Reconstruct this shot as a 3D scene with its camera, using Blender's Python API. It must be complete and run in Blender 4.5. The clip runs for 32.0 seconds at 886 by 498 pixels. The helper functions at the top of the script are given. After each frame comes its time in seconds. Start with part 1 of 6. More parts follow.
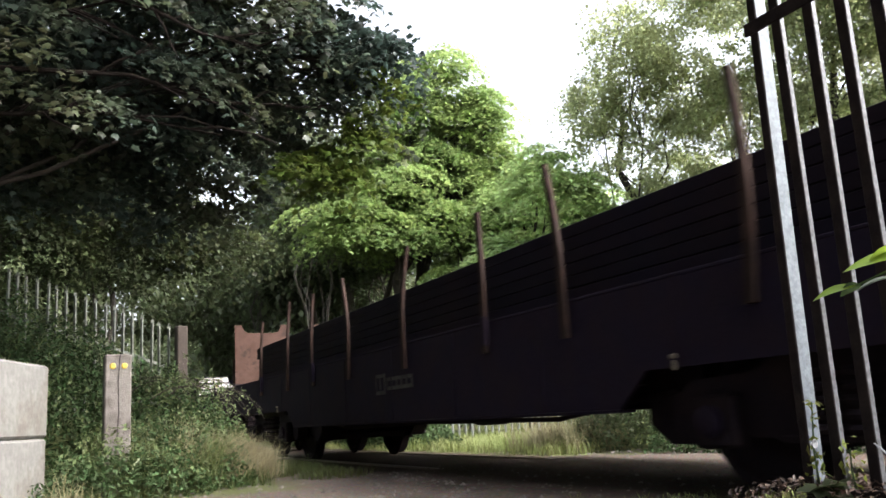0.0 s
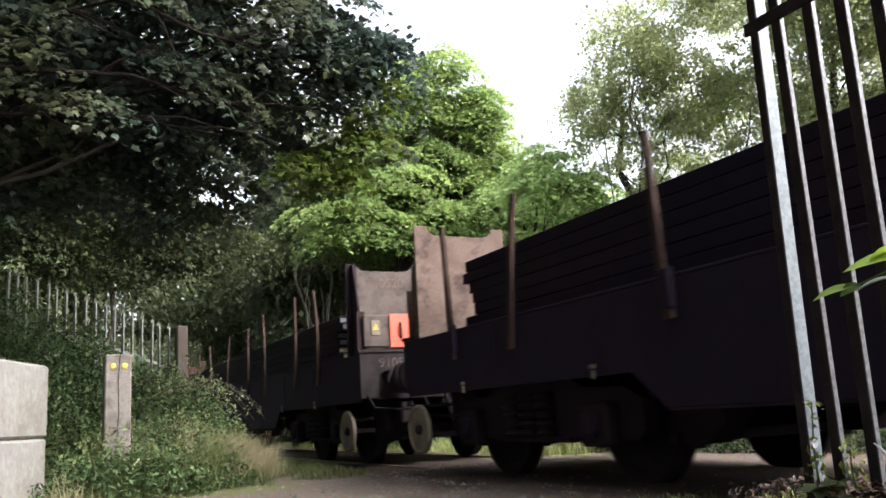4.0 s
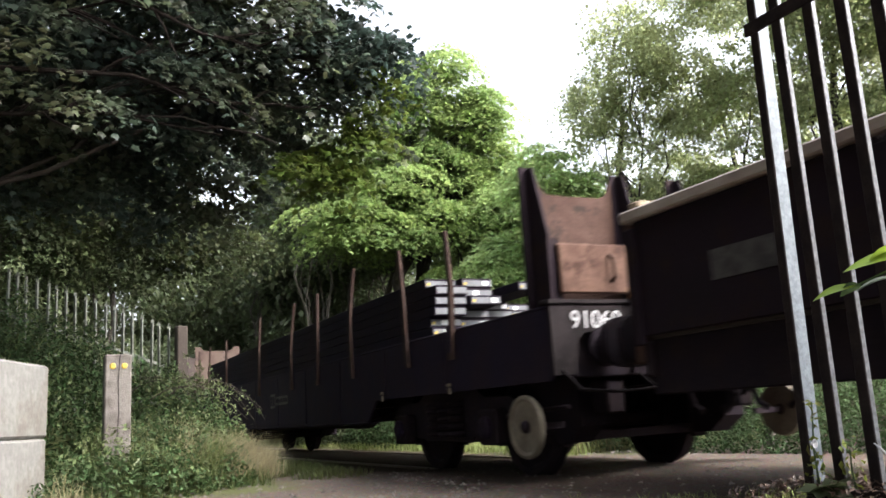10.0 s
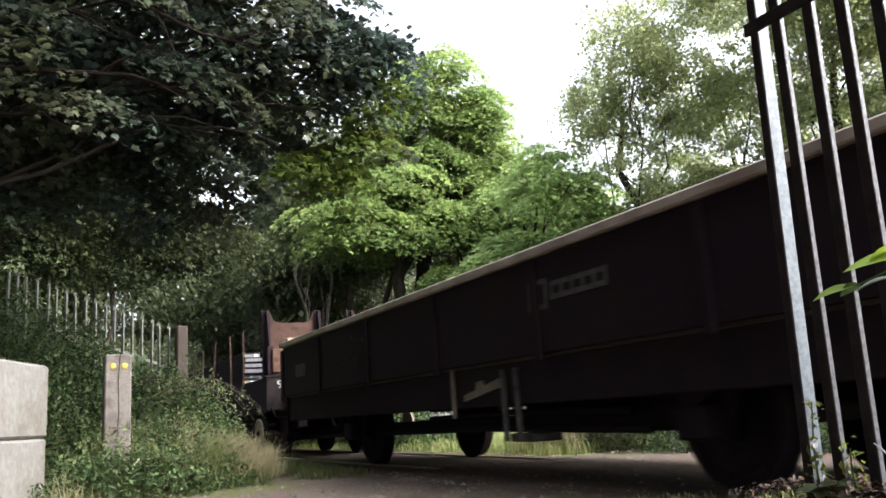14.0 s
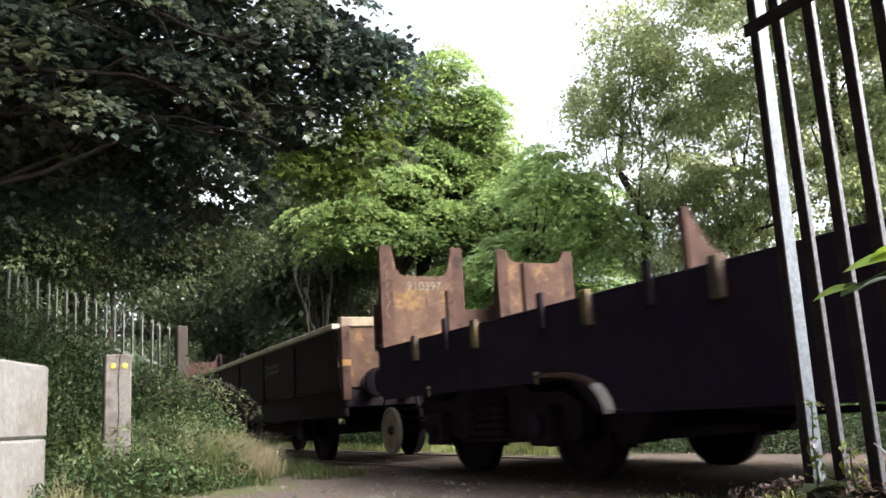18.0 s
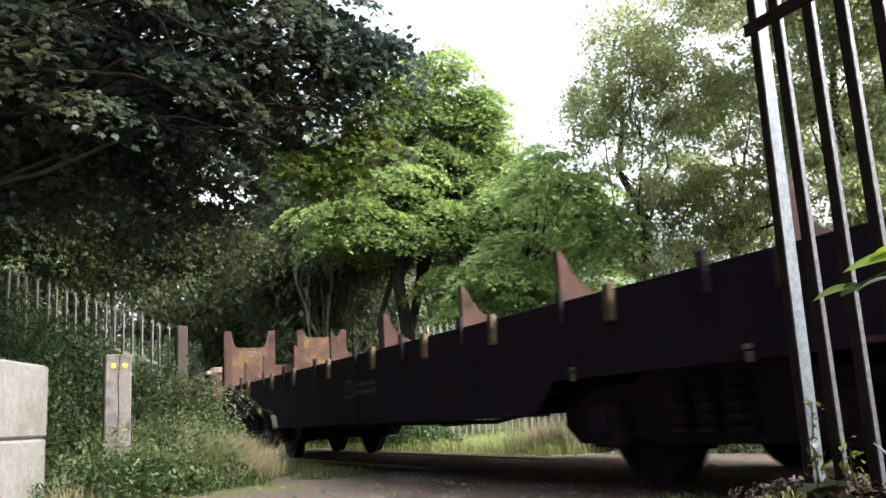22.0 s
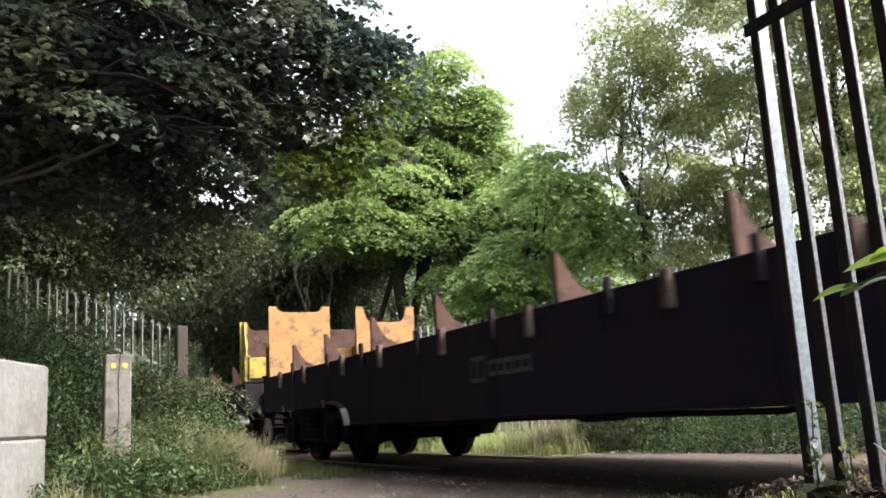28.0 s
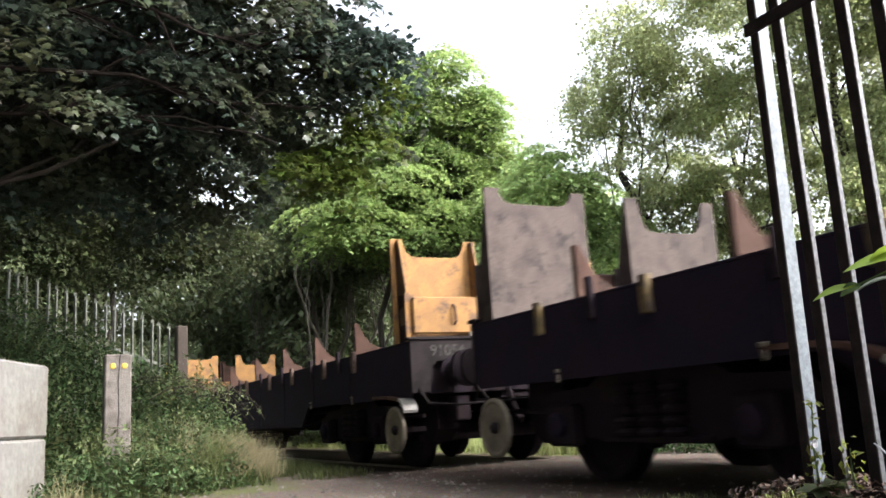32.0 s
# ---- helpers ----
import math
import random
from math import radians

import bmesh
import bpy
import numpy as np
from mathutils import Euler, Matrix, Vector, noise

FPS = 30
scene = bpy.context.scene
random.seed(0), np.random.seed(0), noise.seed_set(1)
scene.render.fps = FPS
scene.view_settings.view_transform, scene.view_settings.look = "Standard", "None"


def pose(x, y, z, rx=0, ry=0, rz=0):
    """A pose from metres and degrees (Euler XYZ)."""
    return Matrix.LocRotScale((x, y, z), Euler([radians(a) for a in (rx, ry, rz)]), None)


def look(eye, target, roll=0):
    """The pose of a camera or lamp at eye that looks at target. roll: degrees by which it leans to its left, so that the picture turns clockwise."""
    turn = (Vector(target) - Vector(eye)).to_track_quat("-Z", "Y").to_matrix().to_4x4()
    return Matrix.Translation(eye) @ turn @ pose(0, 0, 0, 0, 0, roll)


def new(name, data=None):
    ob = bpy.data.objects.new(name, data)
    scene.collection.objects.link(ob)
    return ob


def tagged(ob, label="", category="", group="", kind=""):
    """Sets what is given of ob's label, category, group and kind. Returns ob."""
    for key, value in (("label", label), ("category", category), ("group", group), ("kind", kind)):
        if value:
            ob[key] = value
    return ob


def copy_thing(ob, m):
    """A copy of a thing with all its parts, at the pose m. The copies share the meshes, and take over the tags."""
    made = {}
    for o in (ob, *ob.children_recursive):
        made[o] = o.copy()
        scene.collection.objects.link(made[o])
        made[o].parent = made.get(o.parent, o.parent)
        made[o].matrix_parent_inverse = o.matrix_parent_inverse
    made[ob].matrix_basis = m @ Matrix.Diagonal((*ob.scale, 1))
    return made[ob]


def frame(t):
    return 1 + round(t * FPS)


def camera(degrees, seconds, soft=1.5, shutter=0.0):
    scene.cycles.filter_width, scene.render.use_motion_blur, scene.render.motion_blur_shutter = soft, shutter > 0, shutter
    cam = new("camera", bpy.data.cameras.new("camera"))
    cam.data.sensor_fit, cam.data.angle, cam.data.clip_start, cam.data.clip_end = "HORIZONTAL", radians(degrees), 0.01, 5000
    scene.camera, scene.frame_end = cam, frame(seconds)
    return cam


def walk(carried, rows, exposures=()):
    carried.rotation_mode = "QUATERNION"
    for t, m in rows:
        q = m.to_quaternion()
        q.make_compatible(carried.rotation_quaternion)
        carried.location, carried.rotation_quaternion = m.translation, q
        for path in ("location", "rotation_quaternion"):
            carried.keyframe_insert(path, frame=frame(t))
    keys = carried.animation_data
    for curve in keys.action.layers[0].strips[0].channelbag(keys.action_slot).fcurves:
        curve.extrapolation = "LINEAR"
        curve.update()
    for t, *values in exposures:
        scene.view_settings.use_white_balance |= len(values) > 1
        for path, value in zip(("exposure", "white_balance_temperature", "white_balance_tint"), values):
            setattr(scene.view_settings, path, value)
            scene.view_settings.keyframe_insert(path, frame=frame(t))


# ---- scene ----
# World: the track runs along +y with its centre at x = 4.95, rail tops at z = 0; the camera stands still beside a fence.
cam = camera(55.82, 32.0, soft=1.6, shutter=0.9)
CAMERA_POSE = Matrix(((0.89875, -0.03165, -0.43731, 0.0),
                      (-0.43438, -0.19998, -0.87825, 0.0),
                      (-0.05966, 0.97929, -0.19348, 0.6),
                      (0, 0, 0, 1)))
walk(cam, [(0.0, CAMERA_POSE), (32.0, CAMERA_POSE)], [(0.0, 2.20, 6450, 12), (32.0, 2.20, 6450, 12)])

# ---- world and sun ----
world = bpy.data.worlds.new("sky")
scene.world = world
world.use_nodes = True
wn = world.node_tree.nodes
wl = world.node_tree.links
sky = wn.new("ShaderNodeTexSky")
sky.sky_type = "NISHITA"
sky.sun_disc = False
sky.sun_elevation = radians(41)
sky.sun_rotation = radians(144)
sky.air_density = 1.0
sky.dust_density = 7.0
sky.ozone_density = 0.6
pale = wn.new("ShaderNodeHueSaturation")
pale.inputs["Saturation"].default_value = 0.35
wl.new(sky.outputs[0], pale.inputs["Color"])
wl.new(pale.outputs[0], wn["Background"].inputs["Color"])
wn["Background"].inputs["Strength"].default_value = 0.158
sun = new("sun", bpy.data.lights.new("sun", "SUN"))
sun.data.energy = 1.05
sun.data.angle = radians(24)
sun.data.color = (1.0, 0.95, 0.88)
sun.matrix_world = look((0, 0, 40), (-0.441 * 40, 0.607 * 40, 40 - 0.66 * 40))

# ---- materials ----


def material(name, base, rough=0.7, metal=0.0, second=None, scale=6.0, fine=60.0, bump=0.15, amount=0.6, stain=None, stain_scale=1.5, translucent=0.0, vary=0.0, spec=0.5, island=False, low=0.42, high=0.62):
    """A surface with two scales of variation: broad patches of a second colour, fine grain, and relief."""
    m = bpy.data.materials.new(name)
    m.use_nodes = True
    nt = m.node_tree
    n, l = nt.nodes, nt.links
    bsdf = n["Principled BSDF"]
    bsdf.inputs["Roughness"].default_value = rough
    bsdf.inputs["Metallic"].default_value = metal
    bsdf.inputs["Specular IOR Level"].default_value = spec
    co = n.new("ShaderNodeTexCoord")
    big = n.new("ShaderNodeTexNoise")
    big.inputs["Scale"].default_value = scale
    big.inputs["Detail"].default_value = 6
    small = n.new("ShaderNodeTexNoise")
    small.inputs["Scale"].default_value = fine
    small.inputs["Detail"].default_value = 3
    for t in (big, small):
        l.new(co.outputs["Object"], t.inputs["Vector"])
    ramp = n.new("ShaderNodeMapRange")
    ramp.inputs["From Min"].default_value = low
    ramp.inputs["From Max"].default_value = high
    ramp.inputs["To Max"].default_value = amount
    l.new(big.outputs["Fac"], ramp.inputs["Value"])
    mix = n.new("ShaderNodeMix")
    mix.data_type = "RGBA"
    mix.inputs["A"].default_value = (*base, 1)
    mix.inputs["B"].default_value = (*(second or [c * 0.6 for c in base]), 1)
    l.new(ramp.outputs["Result"], mix.inputs["Factor"])
    last = mix.outputs["Result"]
    if stain:
        st = n.new("ShaderNodeTexNoise")
        st.inputs["Scale"].default_value = stain_scale
        st.inputs["Detail"].default_value = 8
        st.inputs["Roughness"].default_value = 0.7
        l.new(co.outputs["Object"], st.inputs["Vector"])
        sr = n.new("ShaderNodeMapRange")
        sr.inputs["From Min"].default_value = 0.52
        sr.inputs["From Max"].default_value = 0.62
        l.new(st.outputs["Fac"], sr.inputs["Value"])
        sm = n.new("ShaderNodeMix")
        sm.data_type = "RGBA"
        sm.inputs["B"].default_value = (*stain, 1)
        l.new(sr.outputs["Result"], sm.inputs["Factor"])
        l.new(last, sm.inputs["A"])
        last = sm.outputs["Result"]
    # fine grain and piece to piece variation change the value
    val = n.new("ShaderNodeHueSaturation")
    gr = n.new("ShaderNodeMapRange")
    gr.inputs["From Min"].default_value = 0.25
    gr.inputs["From Max"].default_value = 0.75
    gr.inputs["To Min"].default_value = 0.8
    gr.inputs["To Max"].default_value = 1.2
    l.new(small.outputs["Fac"], gr.inputs["Value"])
    out = gr.outputs["Result"]
    if vary:
        if island:
            rnd = n.new("ShaderNodeNewGeometry").outputs["Random Per Island"]
        else:
            rnd = n.new("ShaderNodeObjectInfo").outputs["Random"]
        vr = n.new("ShaderNodeMapRange")
        vr.inputs["To Min"].default_value = 1 - vary
        vr.inputs["To Max"].default_value = 1 + vary
        l.new(rnd, vr.inputs["Value"])
        mu = n.new("ShaderNodeMath")
        mu.operation = "MULTIPLY"
        l.new(out, mu.inputs[0])
        l.new(vr.outputs["Result"], mu.inputs[1])
        out = mu.outputs[0]
        hr = n.new("ShaderNodeMapRange")
        hr.inputs["To Min"].default_value = 0.5 - vary * 0.06
        hr.inputs["To Max"].default_value = 0.5 + vary * 0.04
        l.new(rnd, hr.inputs["Value"])
        l.new(hr.outputs["Result"], val.inputs["Hue"])
    l.new(out, val.inputs["Value"])
    l.new(last, val.inputs["Color"])
    l.new(val.outputs["Color"], bsdf.inputs["Base Color"])
    if bump:
        b = n.new("ShaderNodeBump")
        b.inputs["Strength"].default_value = bump
        b.inputs["Distance"].default_value = 0.01
        l.new(small.outputs["Fac"], b.inputs["Height"])
        l.new(b.outputs["Normal"], bsdf.inputs["Normal"])
    if translucent:
        tr = n.new("ShaderNodeBsdfTranslucent")
        br = n.new("ShaderNodeHueSaturation")
        br.inputs["Value"].default_value = 1.5
        br.inputs["Hue"].default_value = 0.485
        l.new(val.outputs["Color"], br.inputs["Color"])
        l.new(br.outputs["Color"], tr.inputs["Color"])
        ms = n.new("ShaderNodeMixShader")
        ms.inputs["Fac"].default_value = translucent
        l.new(bsdf.outputs[0], ms.inputs[1])
        l.new(tr.outputs[0], ms.inputs[2])
        l.new(ms.outputs[0], n["Material Output"].inputs["Surface"])
    return m


def leaf_material(name, base, second, translucent=0.4, vary=0.35, rough=0.45, spec=0.28):
    return material(name, base, rough, 0, second, scale=0.8, fine=9.0, bump=0, amount=0.8, translucent=translucent, vary=vary, island=True, spec=spec)


M_SOOT = material("sooty_black_steel", (0.0108, 0.0078, 0.0178), 0.88, 0.0, (0.0150, 0.0092, 0.0150), 3, 50, 0.2, 0.7, spec=0.14)
M_UNDER = material("greasy_underframe", (0.0140, 0.0108, 0.0150), 0.9, 0.0, (0.0205, 0.0142, 0.0145), 5, 40, 0.2, 0.6, spec=0.10)
M_RUST = material("rusty_brown_steel", (0.038, 0.019, 0.014), 0.88, 0.0, (0.056, 0.031, 0.024), 5, 50, 0.25, 0.8, stain=(0.018, 0.010, 0.008), stain_scale=4.5, spec=0.25)
M_PINK = material("faded_maroon_paint", (0.050, 0.025, 0.018), 0.88, 0.0, (0.088, 0.050, 0.036), 6, 40, 0.15, 0.8, stain=(0.030, 0.013, 0.009), stain_scale=4.5, spec=0.25)
M_OCHRE = material("ochre_stained_rust", (0.048, 0.027, 0.019), 0.88, 0.0, (0.076, 0.046, 0.032), 6, 40, 0.2, 0.8, stain=(0.115, 0.070, 0.030), stain_scale=3.6, spec=0.25)
M_MAROON = material("dark_maroon_paint", (0.0100, 0.0054, 0.0092), 0.85, 0.0, (0.0085, 0.0056, 0.0085), 2.5, 40, 0.15, 0.7, stain=(0.013, 0.0068, 0.0065), stain_scale=4, spec=0.16)
M_YELLOW = material("grimy_yellow_paint", (0.225, 0.176, 0.018), 0.7, 0.0, (0.165, 0.118, 0.018), 5, 50, 0.12, 0.7, stain=(0.05, 0.030, 0.016), stain_scale=4.0)
M_ORANGE = material("worn_amber_paint", (0.205, 0.104, 0.026), 0.75, 0.0, (0.150, 0.074, 0.022), 4.5, 70, 0.12, 0.8, stain=(0.070, 0.034, 0.016), stain_scale=4.0)
M_CREAM = material("cream_handwheel_paint", (0.125, 0.108, 0.080), 0.75, 0.0, (0.082, 0.068, 0.050), 7, 40, 0.1, 0.8)
M_WHITE = material("dirty_white_paint", (0.40, 0.39, 0.37), 0.65, 0.0, (0.22, 0.21, 0.19), 8, 60, 0.1, 0.6)
M_RED = material("red_lamp_panel", (0.42, 0.055, 0.03), 0.6, 0.0, (0.34, 0.05, 0.03), 6, 50, 0.05, 0.5)
M_LABEL = material("grey_lettering_panel", (0.060, 0.058, 0.056), 0.8, 0.0, (0.026, 0.025, 0.025), 12, 60, 0.05, 0.8, spec=0.2)
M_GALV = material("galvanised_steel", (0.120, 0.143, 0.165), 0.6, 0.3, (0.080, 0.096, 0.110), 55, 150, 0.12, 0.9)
M_BAR_LIT = material("lit_bar_face_steel", (0.105, 0.112, 0.125), 0.55, 0.4, (0.055, 0.058, 0.064), 60, 150, 0.12, 0.9)
M_GALV_DULL = material("weathered_galvanised_steel", (0.34, 0.345, 0.345), 0.55, 0.3, (0.22, 0.225, 0.225), 9, 60, 0.1, 0.8)
M_GALV_GREEN = material("greenish_galvanised_steel", (0.125, 0.135, 0.118), 0.65, 0.3, (0.070, 0.080, 0.066), 9, 60, 0.1, 0.8)
M_BLOOM = material("dark_rolled_steel", (0.0070, 0.0054, 0.0112), 0.9, 0.0, (0.0105, 0.0062, 0.0096), 1.2, 40, 0.15, 0.8, vary=0.2, spec=0.12)
M_BLOOMEND = material("sawn_steel_end", (0.085, 0.092, 0.105), 0.6, 0.2, (0.055, 0.058, 0.066), 8, 60, 0.1, 0.7)
M_TAG = material("white_tag", (0.45, 0.46, 0.48), 0.6, bump=0)
M_YTAG = material("yellow_tag", (0.31, 0.225, 0.026), 0.6, bump=0)
M_CONCRETE = material("pale_concrete", (0.135, 0.135, 0.128), 0.9, 0.0, (0.112, 0.109, 0.100), 2.2, 22, 0.12, 0.6, stain=(0.098, 0.092, 0.080), stain_scale=1.6)
M_SLEEPER = material("weathered_grey_timber", (0.112, 0.104, 0.096), 0.92, 0.0, (0.055, 0.047, 0.042), 9, 70, 0.4, 0.9)
M_TIMBER = material("brown_timber", (0.026, 0.019, 0.015), 0.9, 0.0, (0.042, 0.032, 0.025), 6, 60, 0.4, 0.8)
M_STAKE = material("dark_rusty_stake", (0.017, 0.010, 0.0085), 0.9, 0.0, (0.032, 0.018, 0.014), 6, 50, 0.25, 0.8, spec=0.2)
M_BARK = material("grey_brown_bark", (0.032, 0.026, 0.021), 0.9, 0.0, (0.02, 0.017, 0.014), 4, 25, 0.6, 0.8)
# darker copy of the bark, canopy shade put into its colour
M_BOUGH = material("bark_with_canopy_shade", (0.014, 0.011, 0.010), 0.95, 0.0, (0.009, 0.007, 0.006), 4, 25, 0.6, 0.8, spec=0.1)
M_SAPLING = material("pale_grey_bark", (0.095, 0.086, 0.070), 0.9, 0.0, (0.060, 0.054, 0.044), 4, 25, 0.4, 0.8)
M_DECK = material("dirty_timber_deck", (0.03, 0.024, 0.02), 0.9, 0.0, (0.02, 0.016, 0.014), 5, 50, 0.3, 0.7)
# canopy shade is put into this leaf colour, far below the bright sycamore's
M_LEAF_DARK = leaf_material("shade_dark_sycamore_leaf", (0.027, 0.042, 0.036), (0.055, 0.064, 0.030), 0.5, 0.6, 0.45, 0.45)
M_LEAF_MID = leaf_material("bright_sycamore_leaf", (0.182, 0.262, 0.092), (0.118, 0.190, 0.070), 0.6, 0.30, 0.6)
# bright leaf lightened in colour to offset the birches' shade on one tree
M_LEAF_PALE = leaf_material("lightened_sycamore_leaf", (0.245, 0.345, 0.140), (0.165, 0.255, 0.105), 0.62, 0.30, 0.6)
M_LEAF_RIGHT = leaf_material("birch_leaf", (0.275, 0.318, 0.168), (0.205, 0.245, 0.125), 0.65, 0.30, 0.7)
M_LEAF_WOOD = leaf_material("woodland_leaf", (0.078, 0.102, 0.050), (0.054, 0.074, 0.036), 0.42, 0.45)
# leaf colour darkened for the shade behind the fence
M_LEAF_SHADE = leaf_material("shade_dark_leaf", (0.024, 0.033, 0.016), (0.038, 0.048, 0.019), 0.45, 0.5, 0.6, 0.15)
M_LEAF_BUSH = leaf_material("bramble_leaf", (0.050, 0.082, 0.034), (0.032, 0.057, 0.024), 0.35, 0.5, 0.7, 0.18)
# backlight at the canopy rim is put into this yellow-green
M_LEAF_EDGE = leaf_material("backlight_toned_sycamore_leaf", (0.085, 0.125, 0.026), (0.050, 0.082, 0.022), 0.5, 0.3)
M_LEAF_OLIVE = leaf_material("bindweed_leaf", (0.115, 0.135, 0.022), (0.075, 0.105, 0.026), 0.4, 0.45)
M_BRAMBLE = leaf_material("pale_bramble_leaf", (0.098, 0.128, 0.056), (0.066, 0.092, 0.038), 0.4, 0.3)
M_LEAF_LIME = leaf_material("young_lime_leaf", (0.16, 0.25, 0.03), (0.10, 0.18, 0.03), 0.5)
M_LEAF_OAK = leaf_material("oak_leaf", (0.240, 0.285, 0.140), (0.170, 0.215, 0.10), 0.58)
M_LEAF_GREY = leaf_material("grey_leaf_underside", (0.120, 0.145, 0.120), (0.085, 0.110, 0.090), 0.3)
# sunlight on the meadow is put into this brighter grass colour
M_MEADOW = leaf_material("sunlight_toned_grass", (0.145, 0.192, 0.060), (0.192, 0.212, 0.090), 0.4)
M_GRASS = leaf_material("green_grass", (0.055, 0.080, 0.024), (0.085, 0.095, 0.036), 0.35)
M_STRAW = leaf_material("dry_grass", (0.180, 0.165, 0.095), (0.125, 0.132, 0.062), 0.35)
M_DEADLEAF = leaf_material("dead_leaves", (0.062, 0.038, 0.026), (0.038, 0.026, 0.019), 0.1)
M_STONE = material("gravel_stone", (0.085, 0.075, 0.067), 0.9, 0.0, (0.058, 0.051, 0.046), 6, 60, 0.2, 0.8, vary=0.4, island=True)
M_TOPRAIL = material("worn_top_rail", (0.30, 0.255, 0.215), 0.42, 0.0, (0.14, 0.10, 0.08), 2.2, 50, 0.15, 0.8, spec=0.7)
M_ENDRAIL = material("dusty_end_rail", (0.215, 0.175, 0.125), 0.8, 0.0, (0.13, 0.10, 0.075), 4, 50, 0.15, 0.8, spec=0.25)
M_HEAD = material("grimy_headstock_paint", (0.058, 0.045, 0.041), 0.8, 0.0, (0.036, 0.027, 0.025), 5, 50, 0.2, 0.8, stain=(0.018, 0.014, 0.014), stain_scale=4, spec=0.3)
M_HEADSTOCK = material("sooty_headstock_paint", (0.017, 0.0135, 0.0148), 0.88, 0.0, (0.010, 0.008, 0.009), 6, 50, 0.2, 0.8, stain=(0.008, 0.0066, 0.007), stain_scale=4, spec=0.15)
M_DUST = material("dusty_brown_steel", (0.082, 0.060, 0.051), 0.88, 0.0, (0.055, 0.036, 0.030), 4, 50, 0.2, 0.8, stain=(0.030, 0.020, 0.018), stain_scale=3, spec=0.2)
M_POCKET = material("grimy_yellow_pocket", (0.094, 0.064, 0.022), 0.8, 0.0, (0.032, 0.022, 0.016), 9, 50, 0.2, 0.9, low=0.40, high=0.55)
# brown of the bars, darkened for their shaded faces
M_BAR = material("brown_shaded_bar", (0.013, 0.010, 0.011), 0.8, 0.0, (0.026, 0.020, 0.018), 12, 90, 0.2, 0.8, spec=0.12)
M_RAIL = material("worn_rail_steel", (0.20, 0.17, 0.15), 0.4, 0.7, (0.10, 0.07, 0.05), 6, 60, 0.1, 0.6)


def ground_material():
    """Gravel lane across the track, turf and leaf litter beside it, told apart by place."""
    m = bpy.data.materials.new("gravel_and_turf")
    m.use_nodes = True
    n, l = m.node_tree.nodes, m.node_tree.links
    bsdf = n["Principled BSDF"]
    bsdf.inputs["Roughness"].default_value = 0.95
    bsdf.inputs["Specular IOR Level"].default_value = 0.2
    co = n.new("ShaderNodeTexCoord")
    edge = n.new("ShaderNodeTexNoise")
    edge.inputs["Scale"].default_value = 0.9
    edge.inputs["Detail"].default_value = 7
    fine = n.new("ShaderNodeTexNoise")
    fine.inputs["Scale"].default_value = 18
    fine.inputs["Detail"].default_value = 8
    fine.inputs["Roughness"].default_value = 0.75
    stones = n.new("ShaderNodeTexVoronoi")
    stones.inputs["Scale"].default_value = 38
    for t in (edge, fine, stones):
        l.new(co.outputs["Object"], t.inputs["Vector"])
    sep = n.new("ShaderNodeSeparateXYZ")
    l.new(co.outputs["Object"], sep.inputs[0])
    # lane: y below about 8 m
    add = n.new("ShaderNodeMath")
    add.operation = "MULTIPLY_ADD"
    l.new(edge.outputs["Fac"], add.inputs[0])
    add.inputs[1].default_value = -2.2
    l.new(sep.outputs["Y"], add.inputs[2])
    lane = n.new("ShaderNodeMapRange")
    lane.inputs["From Min"].default_value = 6.7
    lane.inputs["From Max"].default_value = 7.5
    l.new(add.outputs[0], lane.inputs["Value"])
    grit = n.new("ShaderNodeMix")
    grit.data_type = "RGBA"
    grit.inputs["A"].default_value = (0.040, 0.031, 0.026, 1)
    grit.inputs["B"].default_value = (0.165, 0.132, 0.110, 1)
    l.new(fine.outputs["Fac"], grit.inputs["Factor"])
    spot = n.new("ShaderNodeMix")
    spot.data_type = "RGBA"
    spot.blend_type = "MULTIPLY"
    spot.inputs["Factor"].default_value = 0.55
    l.new(grit.outputs["Result"], spot.inputs["A"])
    l.new(stones.outputs["Color"], spot.inputs["B"])
    turf = n.new("ShaderNodeMix")
    turf.data_type = "RGBA"
    turf.inputs["A"].default_value = (0.035, 0.045, 0.015, 1)
    turf.inputs["B"].default_value = (0.09, 0.10, 0.035, 1)
    l.new(fine.outputs["Fac"], turf.inputs["Factor"])
    mix = n.new("ShaderNodeMix")
    mix.data_type = "RGBA"
    # train shade put into the gravel colour; gravel instead of turf along the rails
    wob = n.new("ShaderNodeMath")
    wob.operation = "MULTIPLY_ADD"
    l.new(edge.outputs["Fac"], wob.inputs[0])
    wob.inputs[1].default_value = 0.9
    l.new(sep.outputs["X"], wob.inputs[2])

    def band(a, b, c, d):
        up, down, both = n.new("ShaderNodeMapRange"), n.new("ShaderNodeMapRange"), n.new("ShaderNodeMath")
        up.inputs["From Min"].default_value, up.inputs["From Max"].default_value = a, b
        down.inputs["From Min"].default_value, down.inputs["From Max"].default_value = d, c
        both.operation = "MULTIPLY"
        for k, t in enumerate((up, down)):
            l.new(wob.outputs[0], t.inputs["Value"])
            l.new(t.outputs["Result"], both.inputs[k])
        return both.outputs[0]
    # darkens the gravel where the train's shadow lies
    train_shade = n.new("ShaderNodeMix")
    train_shade.data_type = "RGBA"
    train_shade.blend_type = "MULTIPLY"
    train_shade.inputs["B"].default_value = (0.45, 0.38, 0.35, 1)
    l.new(band(3.6, 4.1, 4.9, 5.4), train_shade.inputs["Factor"])
    l.new(spot.outputs["Result"], train_shade.inputs["A"])
